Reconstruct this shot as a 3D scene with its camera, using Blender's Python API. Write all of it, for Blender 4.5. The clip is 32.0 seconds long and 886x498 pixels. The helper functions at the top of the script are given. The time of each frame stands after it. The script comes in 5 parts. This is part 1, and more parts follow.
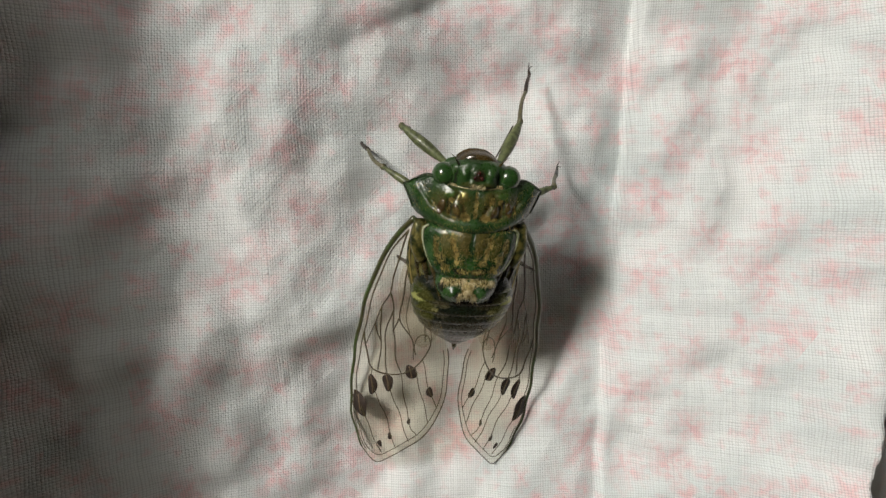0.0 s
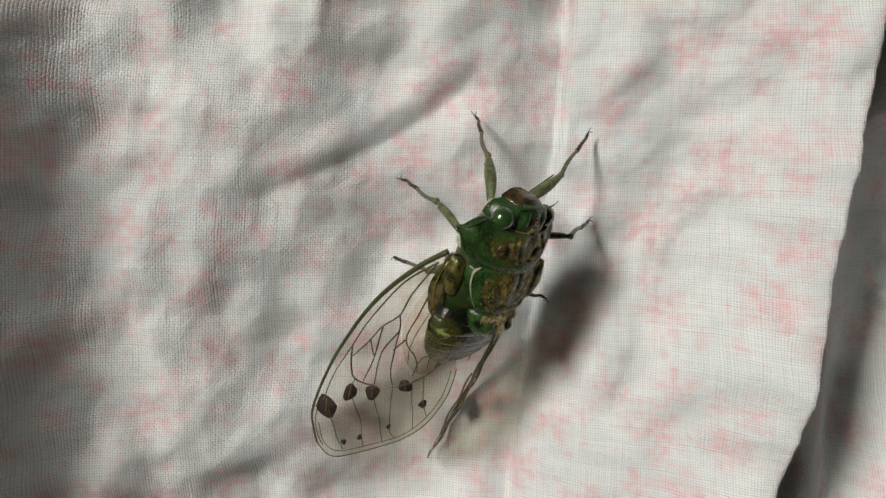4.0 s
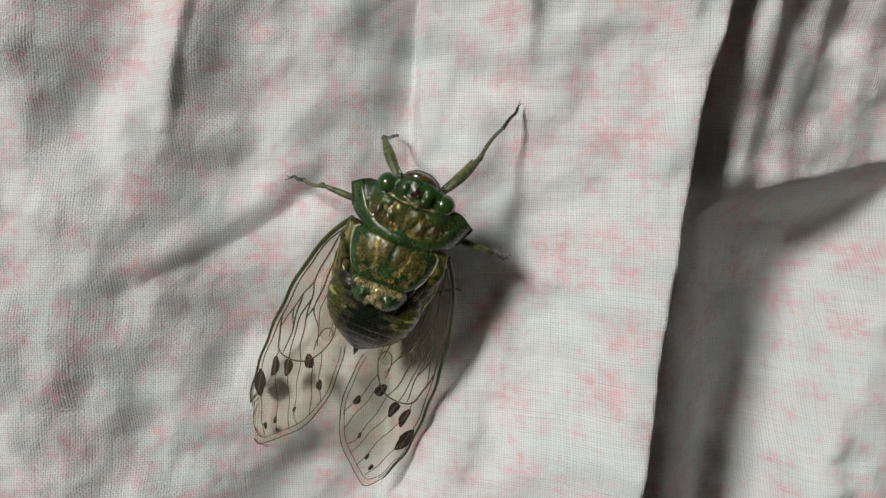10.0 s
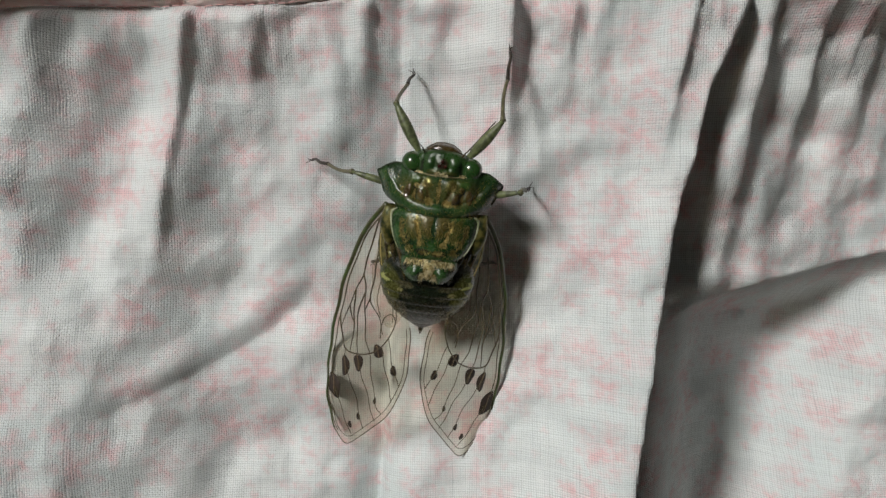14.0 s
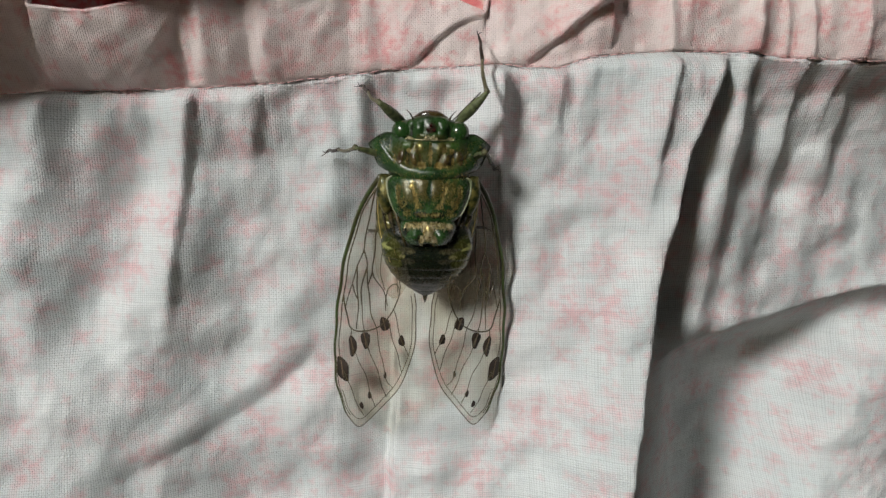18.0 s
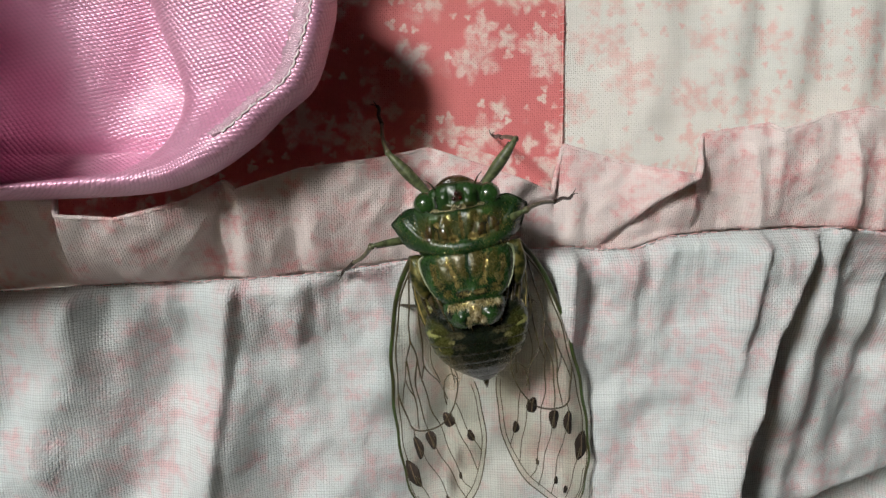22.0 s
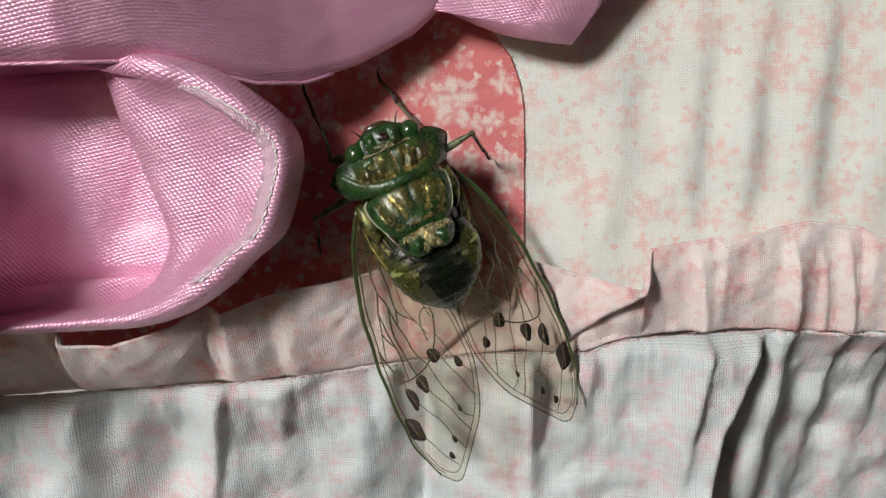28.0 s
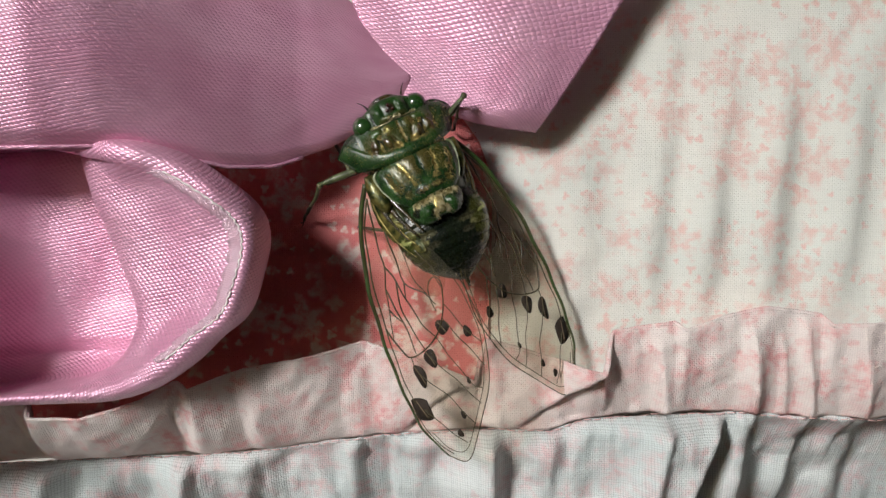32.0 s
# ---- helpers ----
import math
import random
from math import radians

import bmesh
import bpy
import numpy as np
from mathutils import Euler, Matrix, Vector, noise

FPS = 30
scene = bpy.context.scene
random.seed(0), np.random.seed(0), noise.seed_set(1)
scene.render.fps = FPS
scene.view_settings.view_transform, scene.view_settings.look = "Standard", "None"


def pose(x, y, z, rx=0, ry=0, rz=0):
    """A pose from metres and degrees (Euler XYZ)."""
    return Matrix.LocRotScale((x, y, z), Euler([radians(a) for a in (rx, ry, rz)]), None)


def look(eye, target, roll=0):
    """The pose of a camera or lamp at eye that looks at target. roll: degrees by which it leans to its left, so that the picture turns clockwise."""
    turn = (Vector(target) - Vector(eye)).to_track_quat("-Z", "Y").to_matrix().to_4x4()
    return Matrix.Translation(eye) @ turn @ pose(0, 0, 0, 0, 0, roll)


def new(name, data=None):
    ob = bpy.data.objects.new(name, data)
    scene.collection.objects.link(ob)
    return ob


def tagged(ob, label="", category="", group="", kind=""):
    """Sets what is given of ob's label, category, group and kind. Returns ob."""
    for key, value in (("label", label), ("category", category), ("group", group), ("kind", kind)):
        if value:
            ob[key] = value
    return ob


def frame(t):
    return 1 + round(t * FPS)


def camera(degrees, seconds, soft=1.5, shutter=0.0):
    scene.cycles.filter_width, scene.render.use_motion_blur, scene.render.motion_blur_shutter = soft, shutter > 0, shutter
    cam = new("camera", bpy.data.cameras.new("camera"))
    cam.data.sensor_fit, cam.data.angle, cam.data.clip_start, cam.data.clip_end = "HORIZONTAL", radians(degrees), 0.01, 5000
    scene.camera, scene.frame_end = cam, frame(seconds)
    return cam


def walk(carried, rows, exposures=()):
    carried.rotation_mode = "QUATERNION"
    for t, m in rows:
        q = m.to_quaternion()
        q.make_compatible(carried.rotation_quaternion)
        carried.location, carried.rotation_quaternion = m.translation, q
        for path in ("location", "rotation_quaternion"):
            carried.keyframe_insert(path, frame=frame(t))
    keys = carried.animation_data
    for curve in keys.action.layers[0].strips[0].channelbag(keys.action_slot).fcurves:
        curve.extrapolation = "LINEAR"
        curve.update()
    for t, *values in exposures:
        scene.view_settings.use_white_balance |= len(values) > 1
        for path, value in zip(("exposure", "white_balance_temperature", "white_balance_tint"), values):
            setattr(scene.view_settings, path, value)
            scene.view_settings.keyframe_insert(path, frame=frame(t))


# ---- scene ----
cam = camera(50.0, 32.0)
PATH = [
    (0, (0.00061, -0.12942, 0.00017), (0.00278, 0.01004, -0.01201), -1.42),
    (0.5, (0.00137, -0.12895, 0.00120), (0.00322, 0.01045, -0.01159), -1.59),
    (1, (0.00436, -0.13037, 0.00936), (0.00817, 0.00889, -0.00450), -1.40),
    (1.5, (0.00684, -0.13257, 0.01618), (0.00700, 0.00656, 0.00062), -1.29),
    (2, (0.00744, -0.13292, 0.02117), (0.00743, 0.00608, 0.00447), -0.95),
    (2.5, (0.00765, -0.13248, 0.02243), (0.00733, 0.00632, 0.00412), 0.16),
    (3, (0.01246, -0.13141, 0.02899), (0.01009, 0.00715, 0.00915), 1.13),
    (3.5, (0.01522, -0.13265, 0.02868), (0.01410, 0.00602, 0.00941), 1.53),
    (5.5, (0.01472, -0.13151, 0.00624), (0.02013, 0.00823, 0.01286), 2.56),
    (6, (0.01480, -0.13257, 0.00718), (0.02080, 0.00714, 0.01400), 2.68),
    (6.5, (0.02093, -0.13358, 0.00779), (0.02642, 0.00630, 0.01012), 2.44),
    (7, (0.02832, -0.13501, 0.00788), (0.03182, 0.00495, 0.00725), 1.92),
    (7.5, (0.03262, -0.13439, 0.01136), (0.03293, 0.00558, 0.00846), 1.70),
    (8, (0.03296, -0.13516, 0.01268), (0.03122, 0.00480, 0.00988), 1.41),
    (8.5, (0.03361, -0.13540, 0.01521), (0.03149, 0.00454, 0.01185), 1.15),
    (9, (0.03311, -0.13548, 0.02170), (0.03202, 0.00438, 0.01573), 1.52),
    (9.5, (0.03129, -0.13608, 0.02894), (0.03585, 0.00369, 0.02239), 1.53),
    (10, (0.03464, -0.13854, 0.03275), (0.03841, 0.00122, 0.02539), 1.12),
    (10.5, (0.03271, -0.13879, 0.03284), (0.03599, 0.00093, 0.02469), 0.94),
    (11, (0.03632, -0.13668, 0.03428), (0.04043, 0.00296, 0.02515), 0.39),
    (11.5, (0.03546, -0.13696, 0.03954), (0.04060, 0.00264, 0.03029), 0.06),
    (12, (0.03582, -0.13972, 0.04243), (0.04087, -0.00010, 0.03341), 0.07),
    (12.5, (0.03536, -0.13984, 0.04191), (0.04046, -0.00025, 0.03246), 0.01),
    (13, (0.03460, -0.14175, 0.04369), (0.03882, -0.00212, 0.03434), -0.13),
    (13.5, (0.03186, -0.14284, 0.04463), (0.03537, -0.00313, 0.03636), -0.02),
    (14, (0.03667, -0.14248, 0.05011), (0.04080, -0.00268, 0.04371), 0.15),
    (14.5, (0.03313, -0.14684, 0.05306), (0.04017, -0.00705, 0.04976), 0.34),
    (16.5, (0.03900, -0.14426, 0.06181), (0.04938, -0.00476, 0.05614), -0.88),
    (17, (0.03087, -0.14453, 0.06479), (0.04025, -0.00508, 0.05658), -1.03),
    (17.5, (0.03066, -0.14692, 0.06576), (0.03971, -0.00750, 0.05685), -0.99),
    (18, (0.03146, -0.14854, 0.06419), (0.04065, -0.00918, 0.05456), -1.28),
    (18.5, (0.03377, -0.14741, 0.06284), (0.04351, -0.00802, 0.05418), -1.59),
    (19, (0.03331, -0.14668, 0.06775), (0.04326, -0.00729, 0.05930), -1.38),
    (19.5, (0.02989, -0.14640, 0.07068), (0.04050, -0.00698, 0.06363), -1.38),
    (20, (0.02863, -0.14614, 0.07036), (0.03908, -0.00670, 0.06339), -0.93),
    (20.5, (0.02988, -0.14263, 0.06530), (0.04028, -0.00315, 0.05916), -0.48),
    (21, (0.02493, -0.13871, 0.06827), (0.03578, 0.00072, 0.06196), -0.31),
    (21.5, (0.02163, -0.13482, 0.08277), (0.02961, 0.00481, 0.07645), -1.04),
    (22, (0.02566, -0.13291, 0.09451), (0.03316, 0.00638, 0.08260), -1.69),
    (22.5, (0.02634, -0.13220, 0.09996), (0.03518, 0.00688, 0.08662), -2.20),
    (23, (0.02703, -0.13178, 0.10082), (0.03639, 0.00700, 0.08486), -2.16),
    (23.5, (0.02841, -0.13440, 0.09948), (0.03741, 0.00405, 0.08081), -2.44),
    (24, (0.03006, -0.13626, 0.10307), (0.03842, 0.00197, 0.08253), -2.59),
    (24.5, (0.03359, -0.13675, 0.10726), (0.04073, 0.00138, 0.08560), -2.50),
    (26.5, (0.04082, -0.14273, 0.10956), (0.04180, -0.00503, 0.08431), -2.08),
    (27, (0.04178, -0.14386, 0.10976), (0.04025, -0.00538, 0.08927), -2.01),
    (27.5, (0.03785, -0.14166, 0.11667), (0.03930, -0.00300, 0.09742), -2.07),
    (28, (0.03654, -0.14249, 0.11966), (0.03827, -0.00387, 0.10014), -2.45),
    (28.5, (0.03659, -0.14212, 0.12179), (0.03887, -0.00343, 0.10284), -2.49),
    (29, (0.03945, -0.14361, 0.12183), (0.04065, -0.00483, 0.10343), -2.61),
    (29.5, (0.03951, -0.14563, 0.12245), (0.04054, -0.00693, 0.10342), -2.61),
    (30, (0.03999, -0.14511, 0.12116), (0.04035, -0.00645, 0.10184), -2.52),
    (30.5, (0.03985, -0.14310, 0.11883), (0.03947, -0.00436, 0.10008), -1.81),
    (31, (0.04123, -0.14201, 0.12142), (0.04218, -0.00295, 0.10525), -1.38),
    (31.5, (0.04223, -0.14289, 0.12192), (0.04289, -0.00360, 0.10784), -1.37),
    (32, (0.04312, -0.14540, 0.12475), (0.04394, -0.00597, 0.11215), -1.46),
]
walk(cam, [(t, look(eye, target, roll)) for t, eye, target, roll in PATH], exposures=[(0, -0.05, 6880, 12), (6, -0.21, 6840, 12), (14, -0.24, 6560, 10.5), (20, -0.20, 6520, 10), (26, -0.11, 6450, 8.5), (32, -0.05, 6450, 8.5)])

# ---- light: low sun through an opening in the added walls beside the hanging cloth, and the sky ----
SUN_TO = Vector((-0.60, -1.0, 0.48)).normalized()
world = bpy.data.worlds.new("sky")
scene.world = world
world.use_nodes = True
wn = world.node_tree.nodes
sky = wn.new("ShaderNodeTexSky")
sky.sky_type, sky.sun_disc = "NISHITA", False
sky.ozone_density, sky.dust_density = 1.5, 1.0
sky.sun_elevation = math.asin(SUN_TO.z)
sky.sun_rotation = math.atan2(SUN_TO.x, SUN_TO.y)
world.node_tree.links.new(sky.outputs[0], wn["Background"].inputs[0])
wn["Background"].inputs[1].default_value = 0.11
lamp = bpy.data.lights.new("sun", "SUN")
lamp.energy, lamp.angle, lamp.color = 5.1, radians(13.0), (1.0, 0.985, 0.97)
sun = new("sun", lamp)
sun.matrix_world = look(SUN_TO, (0, 0, 0))

MM = 0.001
BUG = 1.045  # size of the insect against its plan


# ---- materials ----
def material(name):
    m = bpy.data.materials.new(name)
    m.use_nodes = True
    return m, m.node_tree.nodes, m.node_tree.links, m.node_tree.nodes["Principled BSDF"]


def math_node(nt, op, a, b=None, c=None):
    n = nt.nodes.new("ShaderNodeMath")
    n.operation = op
    for i, v in enumerate((a, b, c)):
        if v is None:
            continue
        if isinstance(v, (int, float)):
            n.inputs[i].default_value = v
        else:
            nt.links.new(v, n.inputs[i])
    return n.outputs[0]


def ramp(nt, fac, lo, hi):
    n = nt.nodes.new("ShaderNodeMapRange")
    n.interpolation_type = "SMOOTHSTEP"
    n.inputs[1].default_value, n.inputs[2].default_value = lo, hi
    nt.links.new(fac, n.inputs[0])
    return n.outputs[0]


def blend(nt, fac, a, b):
    n = nt.nodes.new("ShaderNodeMix")
    n.data_type = "RGBA"
    for i, v in ((0, fac), (6, a), (7, b)):
        if isinstance(v, (int, float)):
            n.inputs[i].default_value = v
        elif isinstance(v, tuple):
            n.inputs[i].default_value = (*v, 1)
        else:
            nt.links.new(v, n.inputs[i])
    return n.outputs[2]


def noise_node(nt, vec, scale, detail=2.0, rough=0.5):
    n = nt.nodes.new("ShaderNodeTexNoise")
    n.inputs["Scale"].default_value, n.inputs["Detail"].default_value, n.inputs["Roughness"].default_value = scale, detail, rough
    nt.links.new(vec, n.inputs["Vector"])
    return n.outputs[0]


def uv_mm(nt):
    """Cloth coordinates in millimetres, from the mesh's own map."""
    n = nt.nodes.new("ShaderNodeUVMap")
    s = nt.nodes.new("ShaderNodeVectorMath")
    s.operation = "SCALE"
    s.inputs[3].default_value = 1000.0
    nt.links.new(n.outputs[0], s.inputs[0])
    return s.outputs[0]


def flowers(nt, vec, cell, petals, size, seed, warp=0.0, soft=0.08):
    """A mask of scattered blossoms: one in each cell of a Voronoi pattern, with petals and a turn of its own."""
    sc = nt.nodes.new("ShaderNodeVectorMath")
    sc.operation = "MULTIPLY_ADD"
    sc.inputs[1].default_value = (1 / cell, 1 / cell, 0)
    sc.inputs[2].default_value = (seed, seed * 1.7, 0)
    nt.links.new(vec, sc.inputs[0])
    v = nt.nodes.new("ShaderNodeTexVoronoi")
    v.voronoi_dimensions = "2D"
    v.inputs["Scale"].default_value = 1.0
    v.inputs["Randomness"].default_value = 0.8
    nt.links.new(sc.outputs[0], v.inputs["Vector"])
    d = nt.nodes.new("ShaderNodeVectorMath")
    d.operation = "SUBTRACT"
    nt.links.new(sc.outputs[0], d.inputs[0])
    nt.links.new(v.outputs["Position"], d.inputs[1])
    x = nt.nodes.new("ShaderNodeSeparateXYZ")
    nt.links.new(d.outputs[0], x.inputs[0])
    col = nt.nodes.new("ShaderNodeSeparateColor")
    nt.links.new(v.outputs["Color"], col.inputs[0])
    angle = math_node(nt, "ARCTAN2", x.outputs[1], x.outputs[0])
    turn = math_node(nt, "MULTIPLY_ADD", col.outputs[0], 6.28, math_node(nt, "MULTIPLY", angle, petals))
    wave = math_node(nt, "COSINE", turn)
    rad = math_node(nt, "MULTIPLY_ADD", wave, 0.24, 0.80)
    rad = math_node(nt, "MULTIPLY", rad, math_node(nt, "MULTIPLY_ADD", col.outputs[1], size * 0.7, size * 0.55))
    dist = v.outputs["Distance"]
    if warp:
        dist = math_node(nt, "ADD", dist, math_node(nt, "MULTIPLY", math_node(nt, "SUBTRACT", noise_node(nt, vec, 0.75, 4.0, 0.6), 0.5), warp))
    return ramp(nt, math_node(nt, "SUBTRACT", rad, dist), -soft, soft * 1.3), col.outputs[2]


def yarns(nt, vec, across, along, seed):
    """Threads of uneven thickness: streaks that run far along the yarn and change quickly across it."""
    n = nt.nodes.new("ShaderNodeVectorMath")
    n.operation = "MULTIPLY_ADD"
    n.inputs[1].default_value, n.inputs[2].default_value = (across, along, 0), (seed, seed * 2.3, 0)
    nt.links.new(vec, n.inputs[0])
    return noise_node(nt, n.outputs[0], 1.0, 2.0, 0.6)


def weave(nt, vec, pitch):
    """Height and gaps of a plain weave: uneven threads over and under one another."""
    x = nt.nodes.new("ShaderNodeSeparateXYZ")
    nt.links.new(vec, x.inputs[0])
    k = math.pi / pitch
    warp, weft = yarns(nt, vec, 1.9, 0.10, 4.0), yarns(nt, vec, 0.10, 1.9, 11.0)
    a = math_node(nt, "SINE", math_node(nt, "MULTIPLY_ADD", x.outputs[0], k, math_node(nt, "MULTIPLY", yarns(nt, vec, 0.5, 0.07, 21.0), 6.0)))
    b = math_node(nt, "SINE", math_node(nt, "MULTIPLY_ADD", x.outputs[1], k, math_node(nt, "MULTIPLY", yarns(nt, vec, 0.07, 0.5, 31.0), 6.0)))
    over = math_node(nt, "MULTIPLY", a, b)
    cell = math_node(nt, "POWER", math_node(nt, "ABSOLUTE", over), 0.5)
    slub = math_node(nt, "ADD", warp, weft)
    height = math_node(nt, "MULTIPLY_ADD", slub, 1.0, math_node(nt, "MULTIPLY_ADD", over, 0.3, math_node(nt, "MULTIPLY", cell, 1.0)))
    return height, math_node(nt, "MULTIPLY_ADD", slub, 0.45, math_node(nt, "MULTIPLY_ADD", over, 0.06, math_node(nt, "MULTIPLY", cell, 0.75)))


def cloth_material(name, base, tint, print_colour, strength, pitch, sheer, dense, ragged=0.55, grow=1.0, soft=0.08):
    m, nodes, links, p = material(name)
    nt = m.node_tree
    vec = uv_mm(nt)
    big, r1 = flowers(nt, vec, 9.5 * grow, 5.0, 0.40, 3.1, ragged, soft)
    mid, r2 = flowers(nt, vec, 5.2 * grow, 4.0, 0.40, 9.7, ragged, soft)
    dot, r3 = flowers(nt, vec, 2.3 * grow, 3.0, 0.34, 5.3, ragged, soft)
    patch = ramp(nt, noise_node(nt, vec, 0.055, 2.0), 0.36, 0.56)
    fade = ramp(nt, noise_node(nt, vec, 0.55, 3.0, 0.6), 0.36, 0.60)
    mid = math_node(nt, "MULTIPLY", mid, math_node(nt, "MULTIPLY", patch, ramp(nt, r2, 0.3, 0.5)))
    dot = math_node(nt, "MULTIPLY", dot, math_node(nt, "MULTIPLY", ramp(nt, r3, 0.55, 0.65), dense))
    big = math_node(nt, "MULTIPLY", big, ramp(nt, r1, 0.05, 0.2))
    mask = math_node(nt, "MAXIMUM", big, math_node(nt, "MAXIMUM", mid, dot))
    height, thread = weave(nt, vec, pitch)
    worn = math_node(nt, "MULTIPLY_ADD", ramp(nt, thread, 0.5, 1.1), -0.2, 1.0)
    mask = math_node(nt, "MULTIPLY", math_node(nt, "MULTIPLY", mask, math_node(nt, "MULTIPLY", worn, math_node(nt, "MULTIPLY_ADD", fade, 0.7, 0.3))), strength)
    colour = blend(nt, ramp(nt, noise_node(nt, vec, 0.05, 3.0), 0.3, 0.7), base, tint)
    colour = blend(nt, mask, colour, print_colour)
    gap = ramp(nt, thread, 1.0, 0.5)
    colour = blend(nt, math_node(nt, "MULTIPLY", gap, sheer), colour, tuple(c * 0.45 for c in tint))
    links.new(colour, p.inputs["Base Color"])
    p.inputs["Roughness"].default_value = 0.85
    p.inputs["Sheen Weight"].default_value = 0.12
    bump = nodes.new("ShaderNodeBump")
    bump.inputs["Strength"].default_value, bump.inputs["Distance"].default_value = 0.7, 0.00012
    links.new(height, bump.inputs["Height"])
    wrinkle = nodes.new("ShaderNodeBump")
    wrinkle.inputs["Strength"].default_value, wrinkle.inputs["Distance"].default_value = 0.6, 0.0013
    links.new(noise_node(nt, vec, 0.17, 4.0, 0.55), wrinkle.inputs["Height"])
    links.new(wrinkle.outputs[0], bump.inputs["Normal"])
    links.new(bump.outputs[0], p.inputs["Normal"])
    return m


def satin_material(name, colour, dark):
    """Satin ribbon: slanting rows of short thread floats that glint softly, in two close tones."""
    m, nodes, links, p = material(name)
    nt = m.node_tree
    vec = uv_mm(nt)
    x = nodes.new("ShaderNodeSeparateXYZ")
    links.new(vec, x.inputs[0])
    wob = math_node(nt, "MULTIPLY", noise_node(nt, vec, 0.12, 2.0), 5.0)
    k = math.pi / 0.78
    a = math_node(nt, "SINE", math_node(nt, "ADD", math_node(nt, "MULTIPLY", math_node(nt, "MULTIPLY_ADD", x.outputs[1], 0.86, x.outputs[0]), k), wob))
    b = math_node(nt, "SINE", math_node(nt, "ADD", math_node(nt, "MULTIPLY", math_node(nt, "MULTIPLY_ADD", x.outputs[0], -0.22, x.outputs[1]), k * 1.55), wob))
    floats = math_node(nt, "MULTIPLY", math_node(nt, "ABSOLUTE", a), math_node(nt, "ABSOLUTE", b))
    height = math_node(nt, "POWER", floats, 0.6)
    tone = blend(nt, ramp(nt, noise_node(nt, vec, 0.12, 2.0), 0.3, 0.7), colour, dark)
    tone = blend(nt, math_node(nt, "MULTIPLY", ramp(nt, height, 0.55, 0.05), 0.26), tone, tuple(c * 0.55 for c in dark))
    links.new(tone, p.inputs["Base Color"])
    links.new(math_node(nt, "MULTIPLY_ADD", noise_node(nt, vec, 3.0, 2.0), 0.16, 0.32), p.inputs["Roughness"])
    p.inputs["Specular IOR Level"].default_value = 0.8
    p.inputs["Metallic"].default_value = 0.35
    p.inputs["Coat Weight"].default_value, p.inputs["Coat Roughness"].default_value = 0.25, 0.3
    p.inputs["Sheen Weight"].default_value = 0.10
    bump = nodes.new("ShaderNodeBump")
    bump.inputs["Strength"].default_value, bump.inputs["Distance"].default_value = 0.6, 0.00015
    links.new(math_node(nt, "MULTIPLY_ADD", noise_node(nt, vec, 2.5, 2.0), 0.35, height), bump.inputs["Height"])
    crease = nodes.new("ShaderNodeBump")
    crease.inputs["Strength"].default_value, crease.inputs["Distance"].default_value = 0.5, 0.0012
    links.new(noise_node(nt, vec, 0.14, 3.0, 0.5), crease.inputs["Height"])
    links.new(crease.outputs[0], bump.inputs["Normal"])
    links.new(bump.outputs[0], p.inputs["Normal"])
    return m


def shell_material(name, colour, second, rough=0.25, metal=0.0, scale=900.0, coat=0.5, grain=0.00006):
    """Chitin, hair or horn: two tones in patches, a fine relief and a gloss."""
    m, nodes, links, p = material(name)
    nt = m.node_tree
    co = nodes.new("ShaderNodeTexCoord").outputs["Object"]
    a = noise_node(nt, co, scale, 4.0, 0.6)
    links.new(blend(nt, ramp(nt, a, 0.38, 0.62), colour, second), p.inputs["Base Color"])
    b = noise_node(nt, co, scale * 5, 3.0, 0.6)
    links.new(math_node(nt, "MULTIPLY_ADD", b, 0.2, rough - 0.08), p.inputs["Roughness"])
    p.inputs["Metallic"].default_value = metal
    p.inputs["Coat Weight"].default_value, p.inputs["Coat Roughness"].default_value = coat, 0.12
    bump = nodes.new("ShaderNodeBump")
    bump.inputs["Strength"].default_value, bump.inputs["Distance"].default_value = 0.6, grain
    links.new(b, bump.inputs["Height"])
    links.new(bump.outputs[0], p.inputs["Normal"])
    return m


